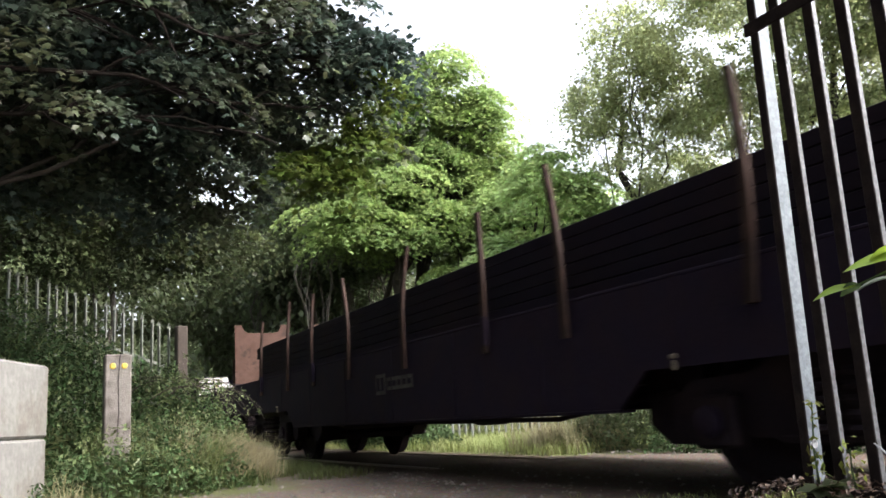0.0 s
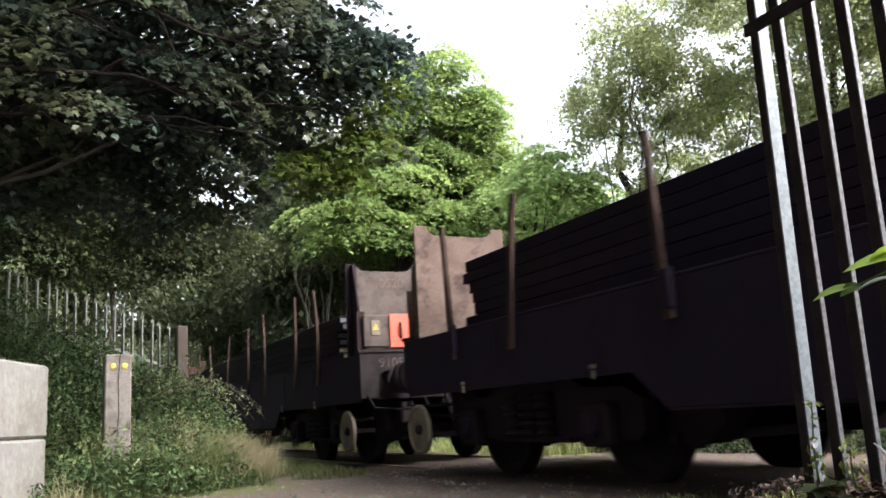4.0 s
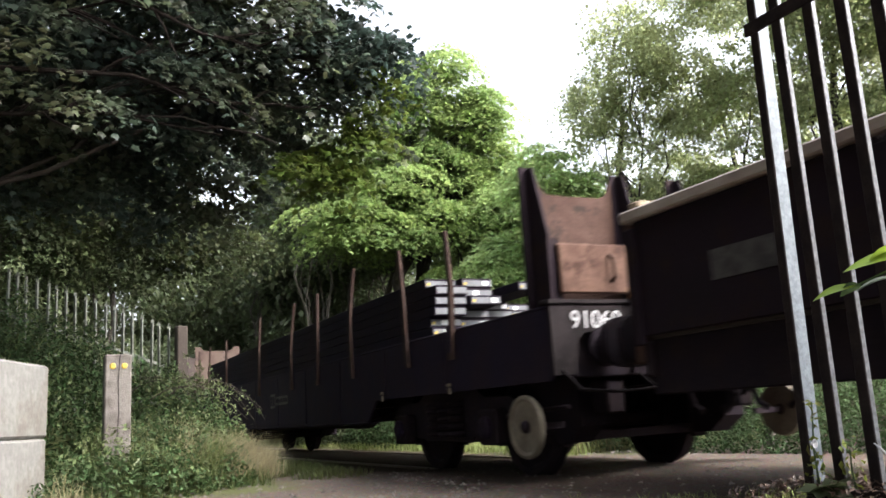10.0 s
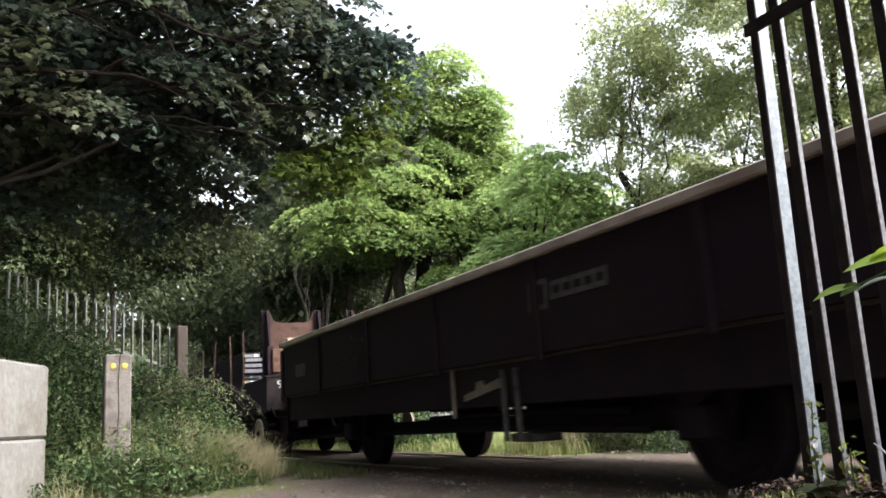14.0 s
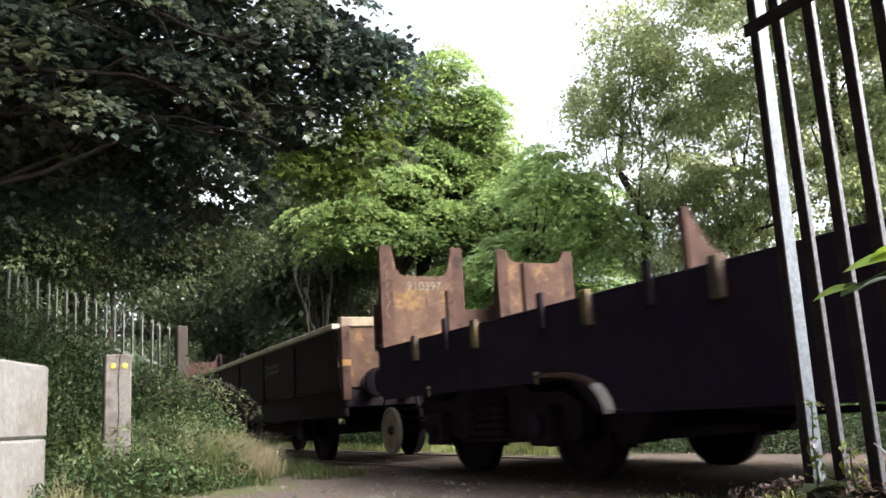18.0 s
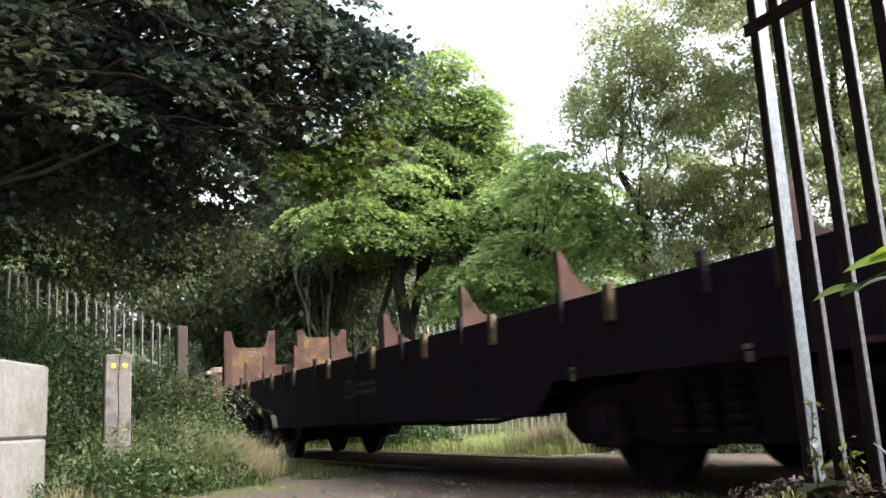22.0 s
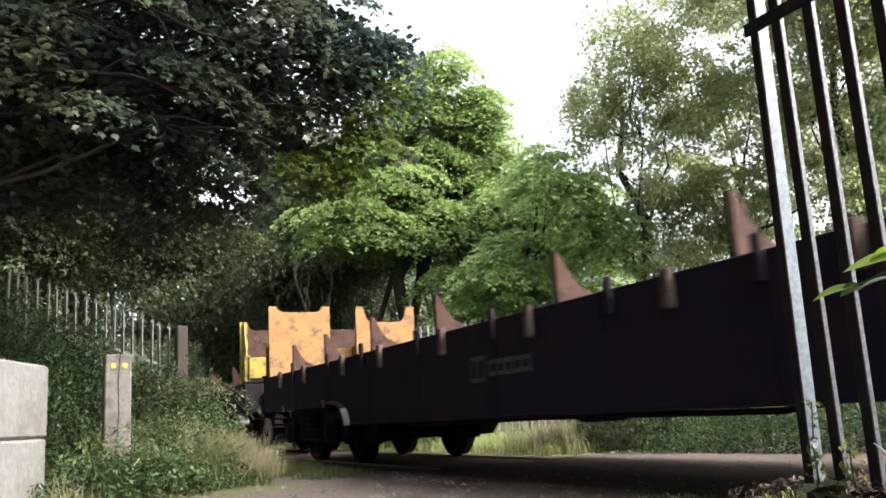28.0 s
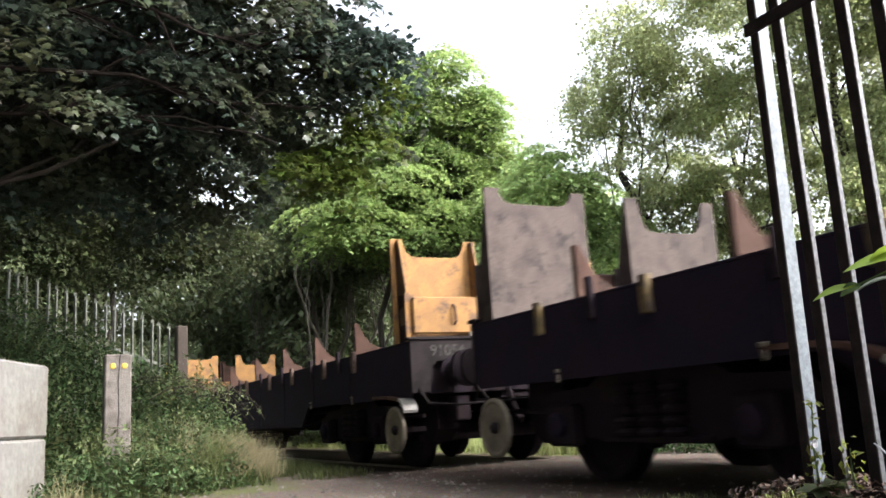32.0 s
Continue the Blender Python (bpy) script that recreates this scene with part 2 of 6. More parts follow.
    away = n.new("ShaderNodeMath")
    away.operation = "SUBTRACT"
    away.use_clamp = True
    l.new(lane.outputs["Result"], away.inputs[0])
    l.new(band(2.75, 3.15, 6.5, 6.9), away.inputs[1])
    l.new(away.outputs[0], mix.inputs["Factor"])
    l.new(train_shade.outputs["Result"], mix.inputs["A"])
    l.new(turf.outputs["Result"], mix.inputs["B"])
    l.new(mix.outputs["Result"], bsdf.inputs["Base Color"])
    b = n.new("ShaderNodeBump")
    b.inputs["Strength"].default_value = 0.6
    b.inputs["Distance"].default_value = 0.02
    l.new(fine.outputs["Fac"], b.inputs["Height"])
    l.new(b.outputs["Normal"], bsdf.inputs["Normal"])
    return m


M_GROUND = ground_material()

# ---- mesh helpers ----


def box(bm, x0, x1, y0, y1, z0, z1, bevel=0.0):
    vs = [bm.verts.new((x, y, z)) for x in (x0, x1) for y in (y0, y1) for z in (z0, z1)]
    fs = [bm.faces.new([vs[i] for i in q]) for q in ((0, 1, 3, 2), (4, 6, 7, 5), (0, 4, 5, 1), (2, 3, 7, 6), (0, 2, 6, 4), (1, 5, 7, 3))]
    if bevel:
        es = list({e for f in fs for e in f.edges})
        bmesh.ops.bevel(bm, geom=es, offset=bevel, segments=1, affect="EDGES")
    return bm


def prism(bm, outline, d0, d1, axis="x"):
    """A closed outline of two coordinates pushed from d0 to d1 along an axis: x takes (y, z), y takes (x, z), z takes (x, y)."""
    def at(p, d):
        return {"x": (d, p[0], p[1]), "y": (p[0], d, p[1]), "z": (p[0], p[1], d)}[axis]
    a = [bm.verts.new(at(p, d0)) for p in outline]
    b = [bm.verts.new(at(p, d1)) for p in outline]
    n = len(outline)
    made = [bm.faces.new(a), bm.faces.new(b[::-1])]
    for i in range(n):
        made.append(bm.faces.new((a[i], b[i], b[(i + 1) % n], a[(i + 1) % n])))
    bmesh.ops.recalc_face_normals(bm, faces=made)
    return bm


def lathe(bm, profile, centre, axis="x", seg=24):
    """Turn (radius, along) pairs about an axis through centre."""
    rings = []
    for r, d in profile:
        ring = []
        for k in range(seg):
            a = 2 * math.pi * k / seg
            c, s = r * math.cos(a), r * math.sin(a)
            v = {"x": (d, c, s), "y": (c, d, s), "z": (c, s, d)}[axis]
            ring.append(bm.verts.new(Vector(centre) + Vector(v)))
        rings.append(ring)
    made = []
    for p, q in zip(rings, rings[1:]):
        for k in range(seg):
            made.append(bm.faces.new((p[k], p[(k + 1) % seg], q[(k + 1) % seg], q[k])))
    made.append(bm.faces.new(rings[0]))
    made.append(bm.faces.new(rings[-1]))
    bmesh.ops.recalc_face_normals(bm, faces=made)
    return bm


def tube(bm, points, radii, seg=8):
    """A tapered round limb along points."""
    rings = []
    up = Vector((0.3, 0.2, 1)).normalized()
    for i, p in enumerate(points):
        d = (points[min(i + 1, len(points) - 1)] - points[max(i - 1, 0)]).normalized()
        u = d.cross(up)
        u = u.normalized() if u.length > 1e-3 else Vector((1, 0, 0))
        v = d.cross(u)
        rings.append([bm.verts.new(p + (u * math.cos(2 * math.pi * k / seg) + v * math.sin(2 * math.pi * k / seg)) * radii[i]) for k in range(seg)])
    for a, b in zip(rings, rings[1:]):
        for k in range(seg):
            bm.faces.new((a[k], a[(k + 1) % seg], b[(k + 1) % seg], b[k]))
    bm.faces.new(rings[0][::-1])
    bm.faces.new(rings[-1])
    return bm


def part(name, bm, mat, parent=None, label=""):
    me = bpy.data.meshes.new(name)
    bm.to_mesh(me)
    bm.free()
    me.materials.append(mat)
    ob = new(name, me)
    if parent:
        ob.parent = parent
    if label:
        tagged(ob, label)
    return ob


def piece(name, me, parent, m):
    """Another object on a shared mesh."""
    ob = new(name, me)
    ob.parent = parent
    ob.matrix_basis = m
    return ob


def soup(name, verts, tris, mat, parent=None):
    """A mesh straight from arrays of vertices and triangles."""
    me = bpy.data.meshes.new(name)
    me.vertices.add(len(verts))
    me.vertices.foreach_set("co", np.asarray(verts, np.float32).ravel())
    me.loops.add(len(tris) * 3)
    me.loops.foreach_set("vertex_index", np.asarray(tris, np.int32).ravel())
    me.polygons.add(len(tris))
    me.polygons.foreach_set("loop_start", np.arange(0, len(tris) * 3, 3, dtype=np.int32))
    me.update(calc_edges=True)
    me.materials.append(mat)
    ob = new(name, me)
    if parent:
        ob.parent = parent
    return ob


def leaf_shape(kind):
    """Outline fans: a lobed sycamore leaf, a folded oval, or a blade."""
    if kind == "lobed":
        tips = []
        for a, r in ((-162, 0.34), (-122, 0.66), (-98, 0.50), (-62, 0.88), (-36, 0.60), (0, 1.0), (36, 0.60), (62, 0.88), (98, 0.50), (122, 0.66), (162, 0.34)):
            t = radians(a)
            tips.append((math.sin(t) * r * 0.6, math.cos(t) * r * 0.6, -0.16 * r * r))
        v = [(0, -0.1, 0.03)] + tips
        return np.array(v), np.array([(0, i + 1, i) for i in range(1, 11)] + [(0, 1, 11)])
    if kind == "maple":
        tips = [(math.sin(radians(a)) * r * 0.6, math.cos(radians(a)) * r * 0.6, -0.16 * r * r) for a, r in ((-135, 0.52), (-64, 0.92), (-34, 0.58), (0, 1.0), (34, 0.58), (64, 0.92), (135, 0.52))]
        return np.array([(0, -0.12, 0.03)] + tips), np.array([(0, i + 1, i) for i in range(1, 7)] + [(0, 1, 7)])
    if kind == "trident":
        return np.array([(0, -0.42, 0.02), (0.52, -0.02, -0.05), (0.17, 0.12, 0.04), (0, 0.56, -0.12), (-0.17, 0.12, 0.04), (-0.52, -0.02, -0.05)]), np.array([(0, 1, 2), (0, 2, 4), (2, 3, 4), (0, 4, 5)])
    if kind == "broad":
        return np.array([(0, -0.5, 0), (0.4, -0.14, 0.05), (0.31, 0.26, 0.0), (0, 0.56, -0.12), (-0.31, 0.26, 0.0), (-0.4, -0.14, 0.05)]), np.array([(0, 1, 5), (1, 2, 5), (2, 4, 5), (2, 3, 4)])
    if kind == "wide":
        return np.array([(0, -0.5, 0), (0.38, -0.02, 0.06), (0, 0.55, -0.1), (-0.38, -0.02, 0.06)]), np.array([(0, 1, 2), (0, 2, 3)])
    if kind == "oval":
        return np.array([(0, -0.5, 0), (0.27, 0.0, 0.09), (0, 0.55, -0.08), (-0.27, 0.0, 0.09)]), np.array([(0, 1, 2), (0, 2, 3)])
    return np.array([(-0.03, 0, 0), (0.03, 0, 0), (0.022, 0, 0.5), (-0.022, 0.02, 0.5), (0, 0.16, 1.0)]), np.array([(0, 1, 2), (0, 2, 3), (3, 2, 4)])


def scatter(rng, pos, size, kind, tilt=0.7, spread=0.35, outward=None):
    """Leaves of a kind at the places given, each with its own turn, tilt and size; with outward, they hang facing that way. Returns vertices and triangles."""
    v, f = leaf_shape(kind)
    n = len(pos)
    yaw = rng.uniform(0, 2 * np.pi, n)
    pit = rng.normal(0, tilt, n)
    rol = rng.normal(0, tilt * 0.7, n)
    if outward is not None:
        yaw = np.arctan2(-outward[:, 0], outward[:, 1]) + rng.normal(0, 0.9, n)
        pit -= 0.45
    sz = size * (1 + rng.uniform(-spread, spread, n))
    cy, sy, cp, sp, cr, sr = np.cos(yaw), np.sin(yaw), np.cos(pit), np.sin(pit), np.cos(rol), np.sin(rol)
    rot = np.empty((n, 3, 3))
    rot[:, 0] = np.stack([cy * cr - sy * sp * sr, -sy * cp, cy * sr + sy * sp * cr], 1)
    rot[:, 1] = np.stack([sy * cr + cy * sp * sr, cy * cp, sy * sr - cy * sp * cr], 1)
    rot[:, 2] = np.stack([-cp * sr, sp, cp * cr], 1)
    verts = np.einsum("nij,kj->nki", rot, v) * sz[:, None, None] + np.asarray(pos)[:, None, :]
    tris = f[None] + (np.arange(n) * len(v))[:, None, None]
    return verts.reshape(-1, 3), tris.reshape(-1, 3)


def ground_height(x, y):
    """Height of the ground: level at the crossing, a low rise by the near fence, a bank beyond the lane."""
    def ease(a, b, t):
        k = min(1, max(0, (t - a) / (b - a)))
        return k * k * (3 - 2 * k)
    z = 0.29 * (1 - ease(1.95, 2.9, y)) * ease(1.1, 1.95, x) * (1 - ease(2.35, 3.1, x))
    z += 1.15 * ease(8.6, 13.0, y) * (1 - ease(-0.6, 3.0, x))
    z += 2.5 * (1 - ease(-14, -1.5, x)) * ease(6, 11, y)
    z += 0.9 * ease(8.2, 12.5, x) * (1 - ease(9, 16, y))
    z += 1.2 * ease(20, 45, y) * ease(7, 14, abs(x - 4.95))
    return z

# ---- ground ----


def build_ground():
    xs = np.concatenate([np.linspace(-1200, -30, 14), np.linspace(-26, -6, 12), np.linspace(-5, 16, 64), np.linspace(17, 40, 14), np.linspace(50, 1200, 14)])
    ys = np.concatenate([np.linspace(-1200, -30, 12), np.linspace(-26, -2, 14), np.linspace(-1.6, 22, 72), np.linspace(23, 60, 18), np.linspace(70, 1200, 14)])
    verts = []
    for y in ys:
        for x in xs:
            near = abs(x) < 40 and abs(y) < 60
            w = 0.05 * noise.noise((x * 0.5, y * 0.5, 0)) + 0.02 * noise.noise((x * 2, y * 2, 3)) if near else 0
            if 3.4 < x < 6.5:
                w = 0.017 if y < 9 else -0.01
            verts.append((x, y, ground_height(x, y) + w - 0.012))
    nx = len(xs)
    tris = []
    for j in range(len(ys) - 1):
        for i in range(nx - 1):
            a = j * nx + i
            tris += [(a, a + 1, a + nx + 1), (a, a + nx + 1, a + nx)]
    ob = soup("ground", verts, tris, M_GROUND)
    for p in ob.data.polygons:
        p.use_smooth = True
    tagged(ob, "gravel lane over the track with turf and banks beside it", "ground", kind="structure")


build_ground()


def build_rails():
    for x in (4.95 - 0.7525, 4.95 + 0.7525):
        bm = bmesh.new()
        box(bm, x - 0.035, x + 0.035, -60, 220, -0.14, 0.0, 0.006)
        box(bm, x - 0.07, x + 0.07, -60, 220, -0.16, -0.14)
        tagged(part("rail", bm, M_RAIL), "worn steel rail set flush in the gravel crossing", "rail", "running rails", "structure")


build_rails()

# ---- trees ----


def limb_points(rng, a, b, sag=0.08, n=6):
    a, b = Vector(a), Vector(b)
    ln = (b - a).length
    pts = []
    for i in range(n):
        t = i / (n - 1)
        p = a.lerp(b, t)
        p.z += math.sin(t * math.pi) * ln * sag
        if 0 < i < n - 1:
            p += Vector(rng.normal(0, ln * 0.025, 3))
        pts.append(p)
    return pts


def crown_leaves(rng, lobes, clumps, per, clump_r, size, kind, flat=0.4, shell=0.55, tilt=0.6, droop=0.45, tiers=0.0):
    """Sprays of leaves in each lobe (centre, radii), thicker towards its skin; returns leaf soup and the spray centres."""
    vol = np.array([l[1][0] * l[1][1] * l[1][2] for l in lobes]) ** (2 / 3)
    share = vol / vol.sum()
    centres, outward = [], []
    for (c, r), s in zip(lobes, share):
        k = max(3, int(clumps * s))
        d = rng.normal(size=(k, 3))
        d /= np.linalg.norm(d, axis=1)[:, None]
        rad = shell + (1 - shell) * rng.uniform(0, 1, k) ** 0.6
        rad *= rng.uniform(0.82, 1.16, k)
        rad *= 1 + 0.16 * np.sin(d[:, 0] * 5 + c[0]) * np.cos(d[:, 2] * 6 + c[1])
        centres.append(np.array(c) + d * rad[:, None] * np.array(r))
        outward.append(d)
    centres, outward = np.concatenate(centres), np.concatenate(outward)
    if tiers:
        # boughs carry their sprays in storeys with shaded gaps between them
        step = tiers + 0.12 * np.sin(centres[:, 0] * 1.3 + centres[:, 1])
        slot = centres[:, 2] / step + 0.35 * np.sin(centres[:, 0] * 0.9 + 1.7 * centres[:, 1])
        centres[:, 2] += 0.8 * (np.round(slot) - slot) * step
    m = len(centres)
    cr = clump_r * rng.uniform(0.55, 1.35, m)
    idx = np.repeat(np.arange(m), per)
    off = np.clip(rng.normal(size=(m * per, 3)), -1.8, 1.8) * 0.5
    off[:, 2] *= flat
    off[:, 2] -= 0.45 * (off[:, 0] ** 2 + off[:, 1] ** 2) * (1 - flat)
    off[:, 2] -= droop * (off[:, 0] * outward[idx, 0] + off[:, 1] * outward[idx, 1])
    pos = centres[idx] + off * cr[idx][:, None]
    return (*scatter(rng, pos, size, kind, tilt, outward=outward[idx]), centres)


def tree(name, label, base, top, trunk_r, lobes, clumps, per, clump_r, size, kind, mat, seed, flat=0.4, shell=0.55, tilt=0.6, group="", twigs=3, fringe=None, droop=0.45, limb=0.42, tiers=0.0, bark=None):
    """A tapered trunk, limbs to every lobe, twigs and a crown of leaf sprays."""
    rng = np.random.default_rng(seed)
    root = new(name)
    root.location = base
    rel = [((c[0] - base[0], c[1] - base[1], c[2] - base[2]), r) for c, r in lobes]
    tp = (top[0] - base[0], top[1] - base[1], top[2] - base[2])
    bm = bmesh.new()
    pts = limb_points(rng, (0, 0, -0.3), tp, 0.0, 8)
    tube(bm, pts, [trunk_r * (1.25 if i == 0 else 1 - 0.8 * i / 7) for i in range(8)], 10)
    part("trunk", bm, bark or M_BARK, root)
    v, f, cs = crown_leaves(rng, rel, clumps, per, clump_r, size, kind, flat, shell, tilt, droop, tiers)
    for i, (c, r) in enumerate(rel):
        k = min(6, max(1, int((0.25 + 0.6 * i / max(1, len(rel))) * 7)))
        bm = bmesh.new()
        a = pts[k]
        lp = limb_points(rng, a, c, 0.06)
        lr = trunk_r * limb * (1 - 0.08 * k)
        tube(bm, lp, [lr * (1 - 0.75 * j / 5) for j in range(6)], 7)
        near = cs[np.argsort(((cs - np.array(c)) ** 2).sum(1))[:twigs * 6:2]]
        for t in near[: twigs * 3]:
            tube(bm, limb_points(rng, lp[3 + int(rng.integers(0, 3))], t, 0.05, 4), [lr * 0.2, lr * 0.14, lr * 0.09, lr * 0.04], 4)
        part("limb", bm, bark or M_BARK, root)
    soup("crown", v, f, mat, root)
    # rim leaves get the colour that carries the backlight
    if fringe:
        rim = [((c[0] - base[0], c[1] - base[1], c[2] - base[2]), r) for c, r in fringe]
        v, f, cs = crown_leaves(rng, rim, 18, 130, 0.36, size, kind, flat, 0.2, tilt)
        tagged(soup("fringe", v, f, M_LEAF_EDGE, root), "outer leaves with backlight put into their yellow-green colour")
    return tagged(root, label, "tree", group)


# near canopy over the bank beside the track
# its last two lobes are unseen foliage added overhead to block skylight
tree("sycamore_tree", "large sycamore overhanging the track bank, leaves coloured for shade", (-2.2, 9.2, 0.9), (-1.2, 9.4, 6.8), 0.26,
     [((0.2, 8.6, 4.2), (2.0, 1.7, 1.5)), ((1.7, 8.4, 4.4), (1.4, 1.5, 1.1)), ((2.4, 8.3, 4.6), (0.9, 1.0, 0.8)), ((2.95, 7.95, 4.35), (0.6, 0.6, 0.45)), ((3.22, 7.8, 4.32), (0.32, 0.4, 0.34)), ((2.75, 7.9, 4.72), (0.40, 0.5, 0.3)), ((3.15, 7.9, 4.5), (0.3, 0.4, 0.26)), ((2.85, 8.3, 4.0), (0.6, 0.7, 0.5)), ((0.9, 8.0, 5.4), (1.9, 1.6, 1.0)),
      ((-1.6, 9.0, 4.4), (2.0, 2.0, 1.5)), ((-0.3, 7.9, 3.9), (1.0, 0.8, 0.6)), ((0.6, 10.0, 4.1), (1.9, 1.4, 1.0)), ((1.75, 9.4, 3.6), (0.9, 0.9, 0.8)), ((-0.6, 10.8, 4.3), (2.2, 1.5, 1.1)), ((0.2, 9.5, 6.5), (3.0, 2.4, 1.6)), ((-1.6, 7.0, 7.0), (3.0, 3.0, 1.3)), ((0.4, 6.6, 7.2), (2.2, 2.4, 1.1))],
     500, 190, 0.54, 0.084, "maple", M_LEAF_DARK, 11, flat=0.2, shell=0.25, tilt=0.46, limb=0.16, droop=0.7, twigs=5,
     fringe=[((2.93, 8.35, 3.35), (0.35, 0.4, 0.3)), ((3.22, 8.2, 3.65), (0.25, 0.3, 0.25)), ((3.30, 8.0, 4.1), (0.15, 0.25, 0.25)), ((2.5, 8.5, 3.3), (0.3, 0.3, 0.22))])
def boughs():
    """Long thin boughs that reach from the trunk out through the near canopy."""
    rng = np.random.default_rng(17)
    root = bpy.data.objects["sycamore_tree"]
    for ends in (((-2.1, 9.1, 4.6), (-0.9, 7.6, 5.0), (0.4, 7.2, 4.45), (1.3, 7.3, 4.15), (1.9, 7.5, 4.2)),
                 ((-2.0, 9.1, 3.6), (-1.0, 7.8, 4.0), (0.1, 7.5, 4.25), (0.8, 7.6, 4.6)),
                 ((-2.1, 9.1, 3.0), (-0.8, 7.9, 3.35), (0.5, 7.7, 3.45), (1.6, 7.9, 3.4)),
                 ((-2.0, 9.2, 4.2), (-0.6, 7.6, 3.7), (0.7, 7.5, 3.75), (1.5, 7.7, 3.65), (2.3, 7.9, 3.8)),
                 ((-1.9, 9.2, 5.2), (-0.2, 7.8, 5.2), (1.3, 7.5, 5.0), (2.4, 7.6, 4.7))):
        bm = bmesh.new()
        pts = [Vector(p) - root.location for p in ends]
        n = len(pts)
        tube(bm, pts, [0.034 * (1 - 0.78 * k / (n - 1)) for k in range(n)], 7)
        for k in range(9):
            q = rng.uniform(0.8, n - 1.01)
            a = pts[int(q)].lerp(pts[int(q) + 1], q % 1)
            b = a + Vector((rng.uniform(0.2, 0.8), rng.uniform(-0.5, 0.2), rng.uniform(-0.45, 0.35)))
            tube(bm, limb_points(rng, a, b, 0.05, 4), [0.014, 0.011, 0.008, 0.004], 5)
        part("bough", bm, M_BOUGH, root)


boughs()
tree("sycamore_tree", "sycamore behind the palisade fence, leaves coloured for shade", (-1.5, 15.5, 1.5), (-1.0, 15.5, 9), 0.24,
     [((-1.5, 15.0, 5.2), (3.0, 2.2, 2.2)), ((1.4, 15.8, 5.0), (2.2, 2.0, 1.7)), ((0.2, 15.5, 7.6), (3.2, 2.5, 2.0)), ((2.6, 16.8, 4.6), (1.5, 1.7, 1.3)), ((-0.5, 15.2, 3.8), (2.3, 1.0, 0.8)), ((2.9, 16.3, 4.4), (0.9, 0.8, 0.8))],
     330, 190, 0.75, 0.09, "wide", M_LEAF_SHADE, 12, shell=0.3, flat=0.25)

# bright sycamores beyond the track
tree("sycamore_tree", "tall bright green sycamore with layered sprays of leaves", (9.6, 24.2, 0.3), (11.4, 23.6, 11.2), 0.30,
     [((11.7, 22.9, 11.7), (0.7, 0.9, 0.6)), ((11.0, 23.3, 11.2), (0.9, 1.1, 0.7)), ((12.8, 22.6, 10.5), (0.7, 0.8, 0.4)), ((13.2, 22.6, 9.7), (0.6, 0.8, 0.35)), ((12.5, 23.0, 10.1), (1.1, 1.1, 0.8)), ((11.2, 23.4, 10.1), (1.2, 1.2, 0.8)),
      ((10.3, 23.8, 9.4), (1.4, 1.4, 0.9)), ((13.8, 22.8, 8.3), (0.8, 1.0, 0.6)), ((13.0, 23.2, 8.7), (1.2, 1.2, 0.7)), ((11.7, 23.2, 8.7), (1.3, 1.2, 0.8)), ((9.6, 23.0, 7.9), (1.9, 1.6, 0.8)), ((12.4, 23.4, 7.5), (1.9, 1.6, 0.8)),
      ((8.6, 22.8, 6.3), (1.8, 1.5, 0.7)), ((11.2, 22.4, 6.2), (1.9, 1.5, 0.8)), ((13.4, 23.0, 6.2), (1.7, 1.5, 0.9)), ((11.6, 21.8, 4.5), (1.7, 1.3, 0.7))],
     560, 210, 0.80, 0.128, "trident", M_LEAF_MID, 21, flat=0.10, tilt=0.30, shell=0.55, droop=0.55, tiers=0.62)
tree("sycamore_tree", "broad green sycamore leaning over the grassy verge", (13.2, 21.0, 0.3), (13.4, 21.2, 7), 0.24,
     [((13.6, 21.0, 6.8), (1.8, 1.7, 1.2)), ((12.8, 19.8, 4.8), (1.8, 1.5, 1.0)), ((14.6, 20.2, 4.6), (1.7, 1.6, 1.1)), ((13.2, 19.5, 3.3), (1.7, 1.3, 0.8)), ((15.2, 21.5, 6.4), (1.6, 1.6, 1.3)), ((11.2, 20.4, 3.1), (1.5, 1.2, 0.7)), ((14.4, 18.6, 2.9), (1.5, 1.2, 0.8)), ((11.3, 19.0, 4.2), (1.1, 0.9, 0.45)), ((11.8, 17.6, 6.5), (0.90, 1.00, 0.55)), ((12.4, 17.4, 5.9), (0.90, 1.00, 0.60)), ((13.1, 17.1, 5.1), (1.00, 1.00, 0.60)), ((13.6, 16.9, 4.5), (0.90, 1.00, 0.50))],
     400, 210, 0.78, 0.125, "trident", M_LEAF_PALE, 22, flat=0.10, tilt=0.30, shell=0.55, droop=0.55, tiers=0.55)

# airy trees behind the lane
tree("birch_tree", "airy light green birch with gaps of sky", (14.2, 16.6, 0.5), (14.2, 16.8, 11), 0.17,
     [((13.6, 15.4, 9.5), (1.3, 1.4, 1.3)), ((13.2, 17.0, 8.1), (1.1, 1.4, 1.2)), ((14.6, 15.2, 8.3), (1.7, 1.6, 1.4)), ((14.8, 16.2, 6.3), (1.9, 1.7, 1.2)), ((15.0, 16.0, 4.3), (2.0, 1.6, 0.9)), ((15.4, 14.6, 11.0), (1.4, 1.5, 1.2))],
     350, 130, 0.48, 0.090, "wide", M_LEAF_RIGHT, 31, limb=0.24, flat=0.6, shell=0.25, tilt=0.8, twigs=6)
